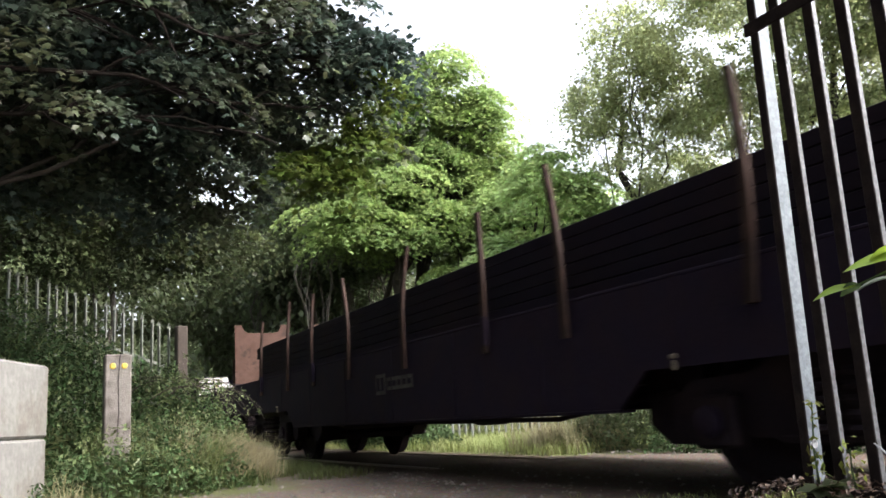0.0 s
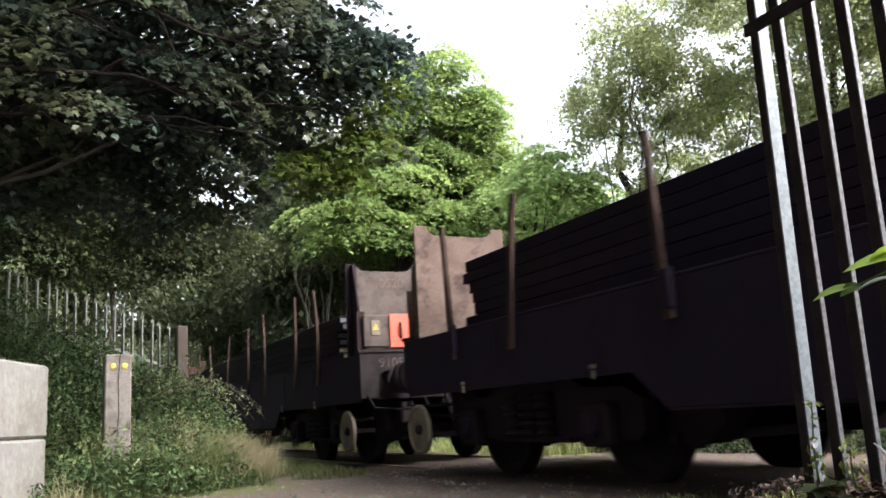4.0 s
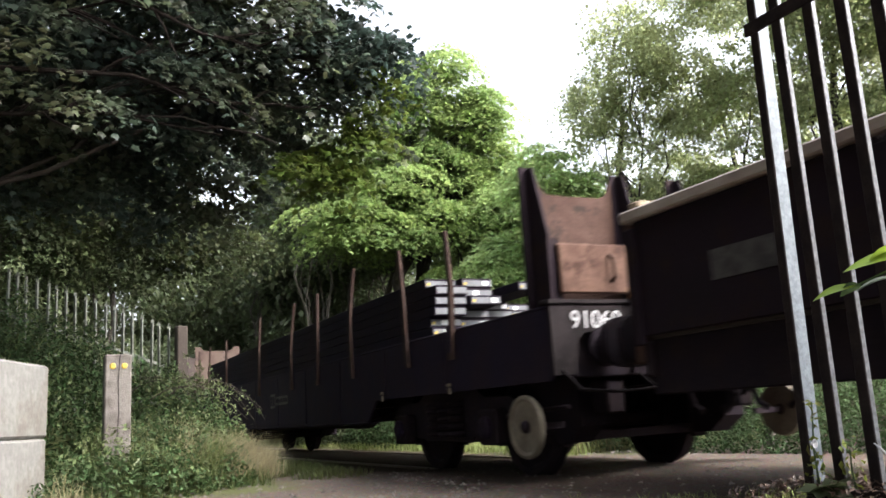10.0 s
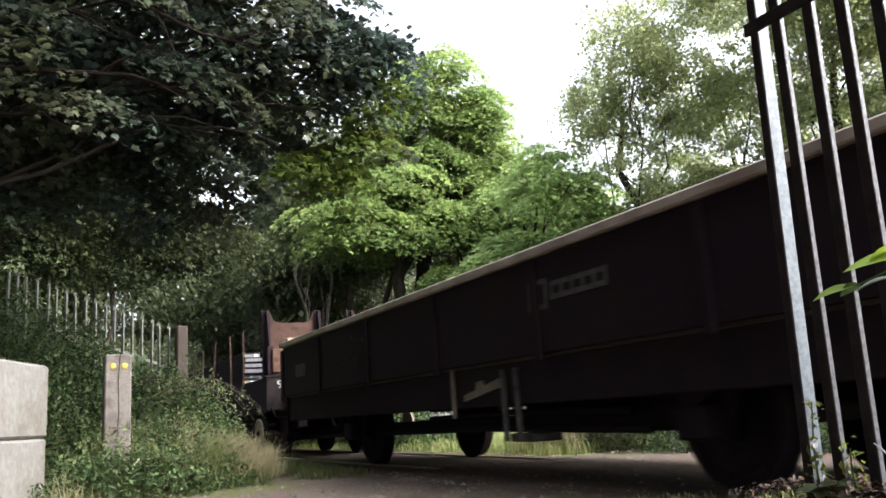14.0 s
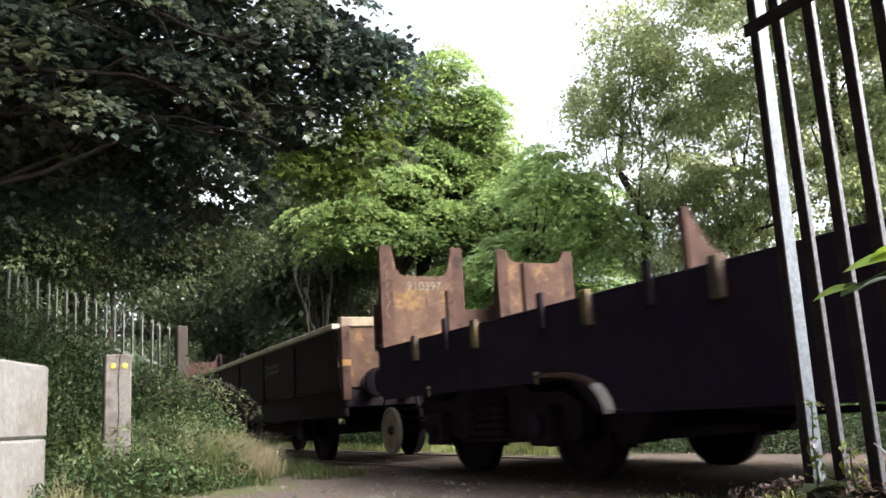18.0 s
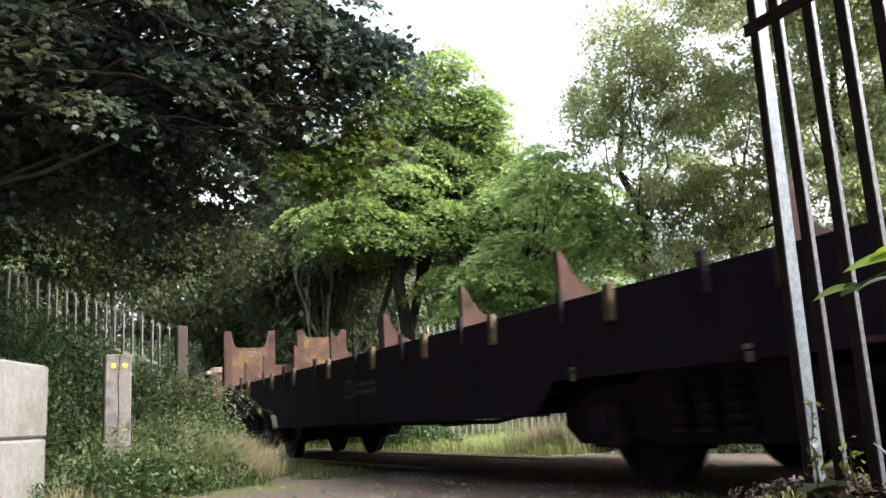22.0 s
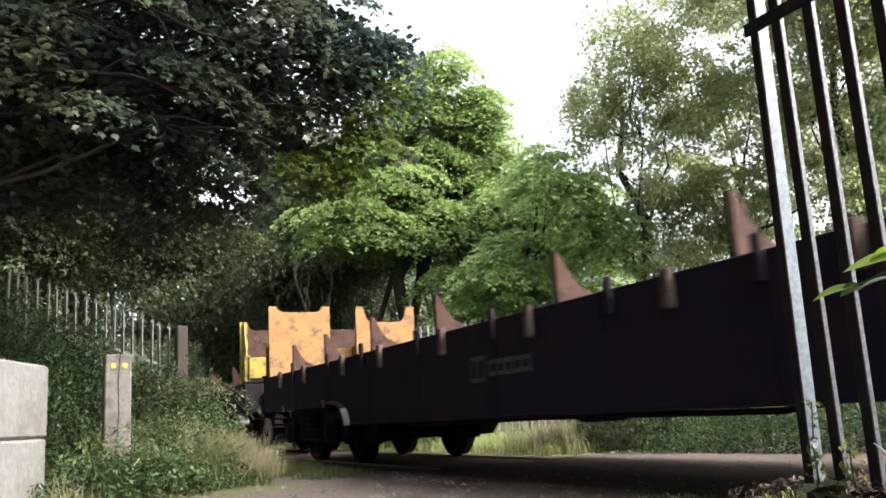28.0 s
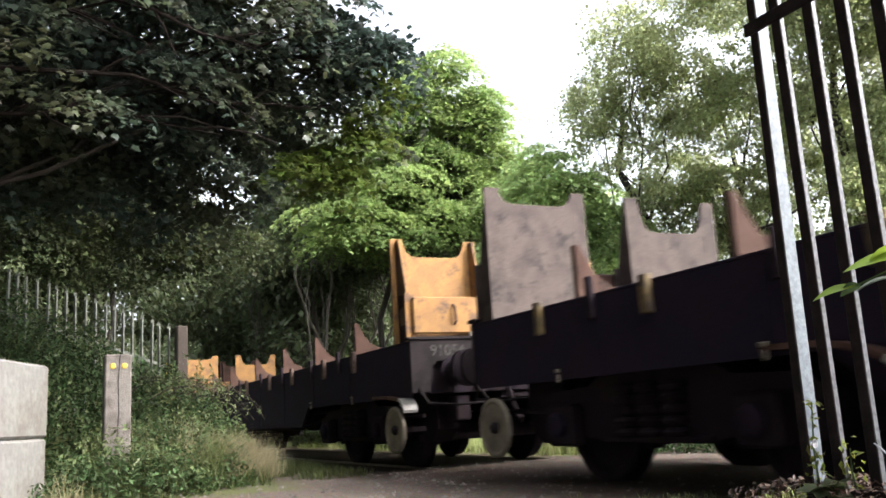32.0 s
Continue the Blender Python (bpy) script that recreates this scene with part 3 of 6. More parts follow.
tree("birch_tree", "tall pale birch beside the gravel lane", (15.6, 11.6, 0.7), (15.6, 11.8, 11), 0.16,
     [((15.0, 11.4, 8.6), (1.8, 1.7, 1.5)), ((16.0, 12.6, 6.6), (1.8, 1.8, 1.2)), ((16.4, 10.8, 5.2), (1.8, 1.7, 1.1)), ((15.2, 12.4, 10.4), (1.8, 1.8, 1.3)), ((16.6, 12.0, 3.6), (1.9, 1.7, 0.8)), ((15.4, 10.0, 8.4), (1.5, 1.5, 1.4)), ((15.8, 9.6, 6.6), (1.4, 1.4, 1.1)), ((15.2, 10.3, 10.0), (1.4, 1.4, 1.1))],
     680, 130, 0.50, 0.090, "wide", M_LEAF_RIGHT, 32, limb=0.24, flat=0.6, shell=0.25, tilt=0.8, twigs=6)

tree("oak_tree", "darker leafy tree behind the lane with gaps of sky", (16.4, 16.0, 0.6), (16.2, 15.6, 8), 0.18,
     [((15.4, 15.0, 5.7), (1.5, 1.4, 0.9)), ((16.2, 14.4, 4.9), (1.5, 1.4, 0.8)), ((15.2, 13.6, 7.6), (1.5, 1.5, 1.0)), ((14.9, 10.6, 4.4), (1.3, 1.5, 0.9)), ((15.6, 8.6, 4.3), (1.2, 1.5, 1.0))],
     200, 120, 0.58, 0.092, "wide", M_LEAF_OAK, 33, flat=0.3, shell=0.3, tilt=0.8, twigs=6)


def woods():
    """The wood that closes the view: thin standing trees and a mass of leaves behind them."""
    rng = np.random.default_rng(5)
    thin = tree("woodland_tree", "thin dark woodland tree with a high crown", (2.0, 27.0, 1.0), (2.2, 27.2, 11), 0.12,
                [((2.0, 27.0, 8.6), (2.2, 2.0, 2.2)), ((2.6, 26.4, 6.0), (1.8, 1.6, 1.2)), ((1.4, 27.3, 11), (1.6, 1.6, 1.5))],
                110, 70, 1.0, 0.24, "oval", M_LEAF_WOOD, 41, group="trees of the wood", twigs=1)
    for i in range(15):
        x = -9 + 1.6 * i + rng.uniform(-0.6, 0.6)
        y = 27 + rng.uniform(-3.5, 6) + (3 if x > 7 else 0)
        if 2.2 < x < 7.8:
            continue
        c = copy_thing(thin, pose(x, y, 0.6, 0, 0, rng.uniform(0, 360)))
        c.scale = [rng.uniform(0.85, 1.2)] * 3
    # slim pale saplings that stand before the dark of the wood
    slim = tree("sapling", "slim pale-barked sapling with a thin high crown", (8.4, 25.5, 0.4), (8.5, 25.6, 9.0), 0.075,
                [((8.5, 25.5, 8.2), (0.9, 0.9, 1.2)), ((8.7, 25.2, 6.2), (0.8, 0.8, 0.5))], 40, 60, 0.6, 0.14, "wide", M_LEAF_WOOD, 43, group="saplings of the wood", twigs=2, bark=M_SAPLING)
    for k in range(16):
        x, y = 7.9 + 5.2 * ((k * 0.618) % 1), 23.5 + 9.5 * ((k * 0.371 + 0.13) % 1)
        copy_thing(slim, pose(x, y, 0.35, rng.uniform(-3, 3), rng.uniform(-4, 4), rng.uniform(0, 360)))
    n = 60000
    x = rng.uniform(-16, 30, n)
    y = 36 + rng.uniform(0, 8, n) + 0.15 * np.abs(x - 5)
    z = rng.uniform(0, 1, n) ** 0.9 * (9.5 + 2.0 * np.sin(x * 0.7) + 1.2 * np.sin(x * 1.9 + 1)) * (1 - 0.55 * np.clip((x - 21) / 6, 0, 1)) + 0.3
    keep = ~((x > 2.6) & (x < 7.4) & (z < 4.8))
    x, y, z = x[keep], y[keep], z[keep]
    v, f = scatter(rng, np.stack([x, y, z], 1), 0.38, "oval", 0.8)
    tagged(soup("far_woods", v, f, M_LEAF_WOOD), "dense dark wood closing the view beyond the track", "woods", kind="stuff")
    n = 64000
    side = rng.random(n) < 0.5
    x = np.where(side, rng.uniform(-4, 2.2, n), rng.uniform(7.8, 13, n))
    y = 30 + 82 * rng.uniform(0, 1, n) ** 1.8
    z = rng.uniform(0, 1, n) * (9 + 2 * np.sin(y * 0.3)) + 0.2
    far = rng.random(n) < 0.3
    x = np.where(far, rng.uniform(-12, 24, n), x)
    y = np.where(far, rng.uniform(118, 124, n), y)
    v, f = scatter(rng, np.stack([x, y, z], 1), np.where(far, 1.3, 0.18 + 0.007 * y), "oval", 0.8)
    tagged(soup("trackside_woods", v, f, M_LEAF_WOOD), "dark woods lining the track into the distance", "woods", kind="stuff")
    n = 24000
    x = rng.uniform(-14, 14, n)
    y = 25 + rng.uniform(0, 8, n)
    z = rng.uniform(0, 1, n) ** 1.3 * (2.6 + 0.9 * np.sin(x * 1.1) + 0.5 * np.sin(x * 2.7)) + 0.2
    keep = ~((x > 2.6) & (x < 7.4))
    v, f = scatter(rng, np.stack([x, y, z], 1)[keep], 0.30, "oval", 0.8)
    tagged(soup("undergrowth", v, f, M_LEAF_WOOD), "dark undergrowth between the trees of the wood", "undergrowth", kind="stuff")
    n = 16000
    x = 17.5 + rng.uniform(0, 5, n)
    y = rng.uniform(2, 34, n)
    z = rng.uniform(0, 1, n) ** 1.2 * (2.5 + 0.8 * np.sin(y * 0.8)) + 0.5
    v, f = scatter(rng, np.stack([x, y, z], 1), 0.42, "oval", 0.8)
    tagged(soup("far_hedge", v, f, M_LEAF_WOOD), "dark hedge along the far side of the lane", "hedge", kind="stuff")


woods()

# unseen trees added left of and behind the camera, closing the place, cutting skylight
side = tree("sycamore_tree", "unseen sycamore added beside the lane to block skylight", (-5.5, 1.5, 0.3), (-5.3, 1.6, 9), 0.25,
            [((-5.5, 1.5, 4.0), (2.4, 2.6, 2.6)), ((-4.8, 2.4, 7.5), (2.6, 2.6, 2.2)), ((-6.2, 0.6, 8.0), (2.4, 2.4, 2.2))],
            120, 70, 1.2, 0.3, "oval", M_LEAF_DARK, 51, group="belt of trees", twigs=1)
for bx, by, turn in ((-4.6, 5.2, 80), (-5.0, -3.6, 200), (-7.5, 11.5, 300), (-3.0, -9.5, 20), (-10, 3.5, 130)):
    copy_thing(side, pose(bx, by, 0.3, 0, 0, turn))

# unseen crown added overhead to shade the bank and the near canopy
tree("sycamore_tree", "unseen tall sycamore added over the lane for shade", (-3.4, 2.6, 0.3), (-2.4, 3.2, 8), 0.24,
     [((-2.2, 3.2, 6.6), (2.4, 2.2, 1.3)), ((-0.6, 4.6, 7.4), (1.9, 1.9, 1.1)), ((-1.6, 1.0, 7.6), (2.2, 2.2, 1.3)), ((-3.2, 4.8, 5.6), (1.6, 1.5, 1.2))],
     260, 90, 0.8, 0.16, "wide", M_LEAF_DARK, 52, twigs=1)

# ---- fences, gate, blocks, posts ----


def pale_mesh(h, w=0.058, d=0.03, tips=True):
    """One ridged steel pale with a split point."""
    bm = bmesh.new()
    t = 0.004
    prof = [(-w / 2, 0), (-w / 2 + 0.012, -d * 0.4), (-0.011, -d * 0.4), (0, -d), (0.011, -d * 0.4), (w / 2 - 0.012, -d * 0.4), (w / 2, 0)]
    out = prof + [(x, y + t) for x, y in prof[::-1]]
    prism(bm, out, 0, h - 0.09, "z")
    for cx, hh in ((-w * 0.33, 0.06), (0, 0.09), (w * 0.33, 0.06)):
        prism(bm, [(cx - 0.011, h - 0.09), (cx + 0.011, h - 0.09), (cx, h - 0.09 + hh)], -d * 0.5, -d * 0.5 + t, "y")
    me = bpy.data.meshes.new("pale")
    bm.to_mesh(me)
    bm.free()
    return me


def palisade(name, label, a, b, h, n, mat, rails=(0.35, 0.85), group="", width=0.058):
    """Pales from a to b (their feet), on two rails, square to the line."""
    root = new(name)
    a, b = Vector(a), Vector(b)
    yaw = math.degrees(math.atan2(b.y - a.y, b.x - a.x))
    root.matrix_basis = pose(*a, 0, 0, yaw)
    ln = (b - a).xy.length
    me = pale_mesh(h, width)
    me.materials.append(mat)
    rng = random.Random(n)
    for i in range(n):
        t = i / (n - 1)
        piece("pale", me, root, pose(ln * t, 0, (b.z - a.z) * t + rng.uniform(-0.01, 0.01), rng.uniform(-0.6, 0.6), rng.uniform(-0.7, 0.7), 0))
    for r in rails:
        bm = bmesh.new()
        z0, z1 = h * r, h * r + (b.z - a.z)
        prism(bm, [(-0.05, z0), (ln + 0.05, z1), (ln + 0.05, z1 + 0.05), (-0.05, z0 + 0.05)], 0.006, 0.05, "y")
        part("rail", bm, mat, root)
    return tagged(root, label, "fence", group)


palisade("palisade_fence", "weathered galvanised palisade fence stepping down the bank", (-1.6, 12.8, 1.66), (1.80, 12.8, 0.35), 1.8, 28, M_GALV_GREEN, rails=(0.30, 0.62), width=0.043)


def timber_post(name, label, x, y, w, d, h, mat, yaw=0, lean=0.0):
    bm = bmesh.new()
    box(bm, -w / 2, w / 2, -d / 2, d / 2, -0.2, h, 0.012)
    root = part(name, bm, mat)
    root.matrix_basis = pose(x, y, ground_height(x, y), 0, lean, yaw)
    return tagged(root, label, "post")


timber_post("gate_post", "dark brown timber post at the end of the fence", 1.94, 12.62, 0.15, 0.15, 1.85, M_TIMBER, 10)

sleeper = timber_post("sleeper_post", "weathered grey sleeper post with two yellow reflectors", 0.765, 8.95, 0.25, 0.14, 1.36, M_SLEEPER, 4)
for dx in (-0.06, 0.06):
    bm = bmesh.new()
    lathe(bm, [(0.03, -0.071), (0.03, -0.079), (0.02, -0.083)], (dx * 0.92, 0, 1.245), "y", 14)
    part("reflector", bm, M_YTAG, sleeper, "round yellow reflector")
bm = bmesh.new()
prism(bm, [(-0.012, 0.5), (0.004, 0.8), (-0.008, 1.1), (0.01, 1.355), (0.018, 1.355), (0.002, 1.1), (0.012, 0.8), (-0.002, 0.5)], -0.0745, -0.069, "y")
part("split", bm, M_UNDER, sleeper, "dark drying split")


def concrete_block(x, y, z, yaw):
    bm = bmesh.new()
    box(bm, -0.6, 0.6, -0.3, 0.3, 0, 0.6, 0.022)
    bmesh.ops.subdivide_edges(bm, edges=[e for e in bm.edges if e.calc_length() > 0.3], cuts=5, use_grid_fill=True)
    for v in bm.verts:
        v.co += Vector((noise.noise(v.co * 7), noise.noise(v.co * 7 + Vector((5, 0, 0))), noise.noise(v.co * 7 + Vector((0, 5, 0))))) * 0.006
    b = part("concrete_block", bm, M_CONCRETE)
    b.matrix_basis = pose(x, y, z, 0, 0, yaw)
    tagged(b, "pale stacked concrete barrier block beside the lane", "concrete block", "stacked blocks")


concrete_block(-0.365, 7.5, 0.0, 69)
concrete_block(-0.368, 7.5, 0.606, 68)


def bar_fence():
    """Galvanised bar fence that ends beside the camera: an end stile and upright bars through two flat rails."""
    root = new("bar_fence")
    root.location = (2.2, 0, 0.27)
    bm = bmesh.new()
    box(bm, -0.008, 0.050, 1.902, 1.938, -0.1, 2.4, 0.004)
    stile = part("end_stile", bm, M_GALV, root, "galvanised end stile, its shaded side coloured dark brown")
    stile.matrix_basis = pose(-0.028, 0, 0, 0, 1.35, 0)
    # shade on the -x face is put in as dark brown
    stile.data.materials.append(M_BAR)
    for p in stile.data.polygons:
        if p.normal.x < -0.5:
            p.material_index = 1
    # square bars with well rounded arrises, the lit lane side coloured as galvanised steel
    bm = bmesh.new()
    outline = []
    for cx, cy, a0 in ((0.007, 0.014, 0), (-0.005, 0.014, 90), (-0.005, -0.014, 180), (0.007, -0.014, 270)):
        for k in range(4):
            a = radians(a0 + 30 * k)
            outline.append((cx + 0.006 * math.cos(a), cy + 0.006 * math.sin(a)))
    prism(bm, outline, -0.1, 2.4, "z")
    me = bpy.data.meshes.new("bar")
    bm.to_mesh(me)
    bm.free()
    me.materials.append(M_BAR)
    me.materials.append(M_BAR_LIT)
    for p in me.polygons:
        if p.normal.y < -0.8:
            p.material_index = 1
    for i in range(14):
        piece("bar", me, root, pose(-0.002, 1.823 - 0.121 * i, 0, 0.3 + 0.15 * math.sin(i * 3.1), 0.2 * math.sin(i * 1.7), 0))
    for z in (0.0, 1.53):
        bm = bmesh.new()
        box(bm, -0.045, -0.033, -0.1, 1.92, z, z + 0.045, 0.002)
        part("rail", bm, M_BAR, root)
    tagged(root, "galvanised steel bar fence ending beside the lane", "fence")


bar_fence()
palisade("palisade_fence", "pale galvanised palisade fence beyond the track", (8.8, 19.2, 0.0), (14.6, 15.9, 0.0), 2.85, 42, M_GALV_DULL, rails=(0.2, 0.8))


def bank_rail():
    root = new("timber_rail_fence")
    root.location = (7.2, 8.4, 0.05)
    for dx, dy in ((0.0, 0.0), (0.80, -0.85)):
        bm = bmesh.new()
        box(bm, dx - 0.05, dx + 0.05, dy - 0.05, dy + 0.05, -0.2, 0.5 + 0.1 * dx, 0.01)
        part("post", bm, M_SLEEPER, root)
    bm = bmesh.new()
    tube(bm, [Vector((-0.1, -0.05, 0.36)), Vector((0.35, -0.45, 0.40)), Vector((0.85, -0.95, 0.46))], [0.035, 0.037, 0.033], 7)
    part("rail", bm, M_SLEEPER, root)
    tagged(root, "low weathered timber rail in the ivy bank", "fence")


bank_rail()

# ---- undergrowth ----


def mound(name, label, seed, n, size, mat, area, height, kind="oval", tilt=0.7, low=0.0, category="bush"):
    """Leaves through the body of a low bush whose height over the ground is given by place."""
    rng = np.random.default_rng(seed)
    x = rng.uniform(area[0], area[1], n)
    y = rng.uniform(area[2], area[3], n)
    h = np.array([height(a, b) for a, b in zip(x, y)])
    keep = h > 0.03
    x, y, h = x[keep], y[keep], h[keep]
    bumps = np.array([1 + 0.55 * noise.noise((a * 1.7, b * 1.7, seed)) + 0.35 * noise.noise((a * 5, b * 5, seed)) for a, b in zip(x, y)])
    z = np.array([ground_height(a, b) for a, b in zip(x, y)]) + h * bumps * (low + (1 - low) * rng.uniform(0, 1, len(x)) ** 0.55)
    v, f = scatter(rng, np.stack([x, y, z], 1), size, kind, tilt)
    return tagged(soup(name, v, f, mat), label, category, kind="stuff")


def hump(cx, cy, rx, ry, h):
    return lambda x, y: h * max(0.0, 1 - ((x - cx) / rx) ** 2 - ((y - cy) / ry) ** 2) ** 0.6


b1, b2, b3 = hump(-0.1, 11.4, 1.7, 1.7, 1.35), hump(1.45, 10.6, 1.05, 1.6, 1.0), hump(-1.3, 11.0, 1.6, 2.0, 1.3)
mound("bramble_bank", "tangled bramble and ivy bank below the fence", 61, 36000, 0.07, M_LEAF_BUSH, (-2.8, 2.9, 8.9, 12.9), lambda x, y: max(b1(x, y), b2(x, y), b3(x, y)))
b5, b6, b7 = hump(0.75, 8.55, 0.9, 0.55, 0.55), hump(1.4, 9.25, 0.8, 0.75, 0.62), hump(-0.5, 7.75, 0.9, 0.35, 0.3)
mound("nettle_bank", "nettles and weeds at the edge of the lane", 64, 17000, 0.055, M_LEAF_BUSH, (-1.5, 2.7, 7.4, 10.0), lambda x, y: max(b5(x, y), b6(x, y), b7(x, y)))
mound("ivy_bank", "dark ivy bank along the far side of the lane", 62, 60000, 0.052, M_LEAF_BUSH, (6.6, 11.0, 3.0, 10.5), lambda x, y: 0.75 * min(1, max(0, (x - 6.55 - 0.12 * (8.4 - y)) / 0.8)) if y < 8.7 + 0.6 * (x - 7.4) else 0.0)
mound("pale_brambles", "paler bramble leaves over the bank", 66, 9000, 0.05, M_BRAMBLE, (-1.5, 2.6, 8.2, 12.4), lambda x, y: 1.06 * max(b1(x, y), b2(x, y), b5(x, y), b6(x, y)), low=0.75)
b4 = hump(7.45, 9.5, 0.8, 0.9, 1.15)
mound("dark_bush", "dark bush at the edge of the grassy verge", 63, 9000, 0.075, M_LEAF_WOOD, (6.6, 8.4, 8.5, 10.5), b4)


b8 = hump(7.3, 21.0, 0.9, 3.6, 1.2)
b9 = hump(6.75, 16.4, 0.5, 3.0, 0.75)
mound("trackside_weeds", "low dark weeds along the far side of the track", 67, 9000, 0.075, M_LEAF_BUSH, (6.2, 7.3, 13.3, 19.5), b9)
mound("trackside_bush", "dark bushes beside the track beyond the meadow", 65, 9000, 0.13, M_LEAF_WOOD, (6.4, 8.2, 17.4, 24.6), b8)


def blades(name, label, seed, n, size, mat, area, keep=None, lean=0.25, patch=0.0):
    """Grass blades, each a bent strip, leaning at random."""
    rng = np.random.default_rng(seed)
    x = rng.uniform(area[0], area[1], n)
    y = rng.uniform(area[2], area[3], n)
    d = np.array([noise.noise((a * 1.3, b * 1.3, seed)) for a, b in zip(x, y)])
    ok = d > patch - 0.35 * rng.uniform(0, 1, n)
    if keep:
        ok &= np.array([keep(a, b) for a, b in zip(x, y)])
    x, y, d = x[ok], y[ok], d[ok]
    z = np.array([ground_height(a, b) for a, b in zip(x, y)]) - 0.02
    v, f = leaf_shape("blade")
    m = len(x)
    yaw, bend, ln = rng.uniform(0, 2 * np.pi, m), rng.normal(0.1, lean * 1.8, m), size * rng.uniform(0.45, 1.2, m) * (1 + 0.5 * d)
    q = np.repeat(v[None], m, 0) * ln[:, None, None]
    q[:, :, 0] *= 0.10 + 0.12 / size
    q[:, :, 1] += q[:, :, 2] * np.tan(np.clip(bend, -1.1, 1.1))[:, None] * (q[:, :, 2] / ln[:, None])
    c, s = np.cos(yaw)[:, None], np.sin(yaw)[:, None]
    px, py = q[:, :, 0] * c - q[:, :, 1] * s + x[:, None], q[:, :, 0] * s + q[:, :, 1] * c + y[:, None]
    verts = np.stack([px, py, q[:, :, 2] + z[:, None]], 2).reshape(-1, 3)
    tris = (f[None] + (np.arange(m) * len(v))[:, None, None]).reshape(-1, 3)
    return tagged(soup(name, verts, tris, mat), label, "grass", kind="stuff")


def tufts(name, label, seed, n, per, length, mat, area, lift=0.0, toward=(0.0, 0.0), keep=None, width=0.0055, slope=0.0):
    """Tussocks of long blades that rise, arch outwards and droop."""
    rng = np.random.default_rng(seed)
    cx, cy = rng.uniform(area[0], area[1], n), rng.uniform(area[2], area[3], n)
    if keep:
        ok = np.array([keep(a, b) for a, b in zip(cx, cy)])
        cx, cy = cx[ok], cy[ok]
    n = len(cx)
    cz = np.array([ground_height(a, b) for a, b in zip(cx, cy)]) + lift * rng.uniform(0, 1, n)
    k = np.repeat(np.arange(n), per)
    m = len(k)
    yaw = rng.uniform(0, 2 * np.pi, m)
    dx, dy = np.cos(yaw) + toward[0], np.sin(yaw) + toward[1]
    big = (rng.uniform(0.6, 1.15, n) * np.clip(1 - slope * (cx - area[0]) / (area[1] - area[0]), 0.2, 1))[k]
    ln = length * big * rng.uniform(0.45, 1.15, m)
    reach = rng.uniform(0.1, 0.75, m)
    bx, by = cx[k] + rng.normal(0, 0.06, m), cy[k] + rng.normal(0, 0.06, m)
    rows = []
    for t in (0.0, 0.4, 0.72, 1.0):
        out = ln * reach * t ** 1.7
        up = ln * (t * 0.95 - 0.55 * reach * t ** 2.6)
        w = width * (1.0 - 0.8 * t) * 0.5
        px, py, pz = bx + dx * out, by + dy * out, cz[k] + up - 0.03
        rows += [np.stack([px - np.sin(yaw) * w - w * 0.5, py + np.cos(yaw) * w, pz], 1), np.stack([px + np.sin(yaw) * w + w * 0.5, py - np.cos(yaw) * w, pz], 1)]
    verts = np.stack(rows, 1).reshape(-1, 3)
    f = np.array([(0, 1, 3), (0, 3, 2), (2, 3, 5), (2, 5, 4), (4, 5, 7), (4, 7, 6)])
    tris = (f[None] + (np.arange(m) * 8)[:, None, None]).reshape(-1, 3)
    return tagged(soup(name, verts, tris, mat), label, "grass", kind="stuff")


tufts("dry_grass", "tall dry straw-coloured grass arching down the bank", 71, 120, 85, 0.60, M_STRAW, (1.35, 2.45, 8.95, 10.1), 0.25, (0.7, -0.5), lambda x, y: x < 2.5 - 0.5 * max(0, 9.6 - y), slope=0.55)
tufts("slope_straw", "pale dry grass spilling over the foot of the bank", 84, 95, 60, 0.52, M_STRAW, (1.5, 3.2, 8.5, 12.6), 0.12, (0.5, -0.5), lambda x, y: -0.55 < x - 1.86 - 0.34 * (y - 8.5) < 0.0, slope=0.2)
tufts("thin_straw", "thin dry stalks through the weeds of the bank", 80, 40, 16, 0.42, M_STRAW, (0.7, 2.0, 8.7, 10.4), 0.5, (0.7, -0.6), width=0.003)
tufts("green_grass", "long green grass among the weeds of the bank", 77, 60, 50, 0.42, M_GRASS, (0.6, 1.9, 8.6, 10.0), 0.3, (0.3, -0.4))
tufts("block_grass", "thin dry grass stalks beside the concrete blocks", 78, 14, 22, 0.42, M_STRAW, (0.05, 0.42, 7.1, 7.7), 0.0)
blades("verge_grass", "rough green grass along the edge of the lane", 72, 6500, 0.15, M_GRASS, (-1.4, 2.3, 7.6, 9.6), lambda x, y: y > 8.05 + 0.35 * x)
blades("track_weeds", "low weeds beside the rails", 73, 8000, 0.11, M_GRASS, (2.25, 3.45, 9.0, 16), lambda x, y: x > 2.2 + 0.5 * max(0, 10.2 - y), patch=-0.15)
blades("meadow_grass", "meadow grass beyond the track, sunlight put into its colour", 74, 30000, 0.15, M_MEADOW, (6.0, 13.0, 9.0, 21.0), lambda x, y: y > 9.0 + 0.25 * (x - 6))
tufts("seeding_grass", "tall pale seeding grass beyond the track", 75, 60, 60, 0.62, M_STRAW, (6.5, 7.3, 9.4, 11.2), 0.0, width=0.008)
tufts("meadow_tussock", "bright green tussocks of meadow grass", 79, 160, 45, 0.32, M_MEADOW, (6.3, 9.5, 9.2, 15.0), 0.0, keep=lambda x, y: y > 9.0 + 0.6 * (x - 6), width=0.009)
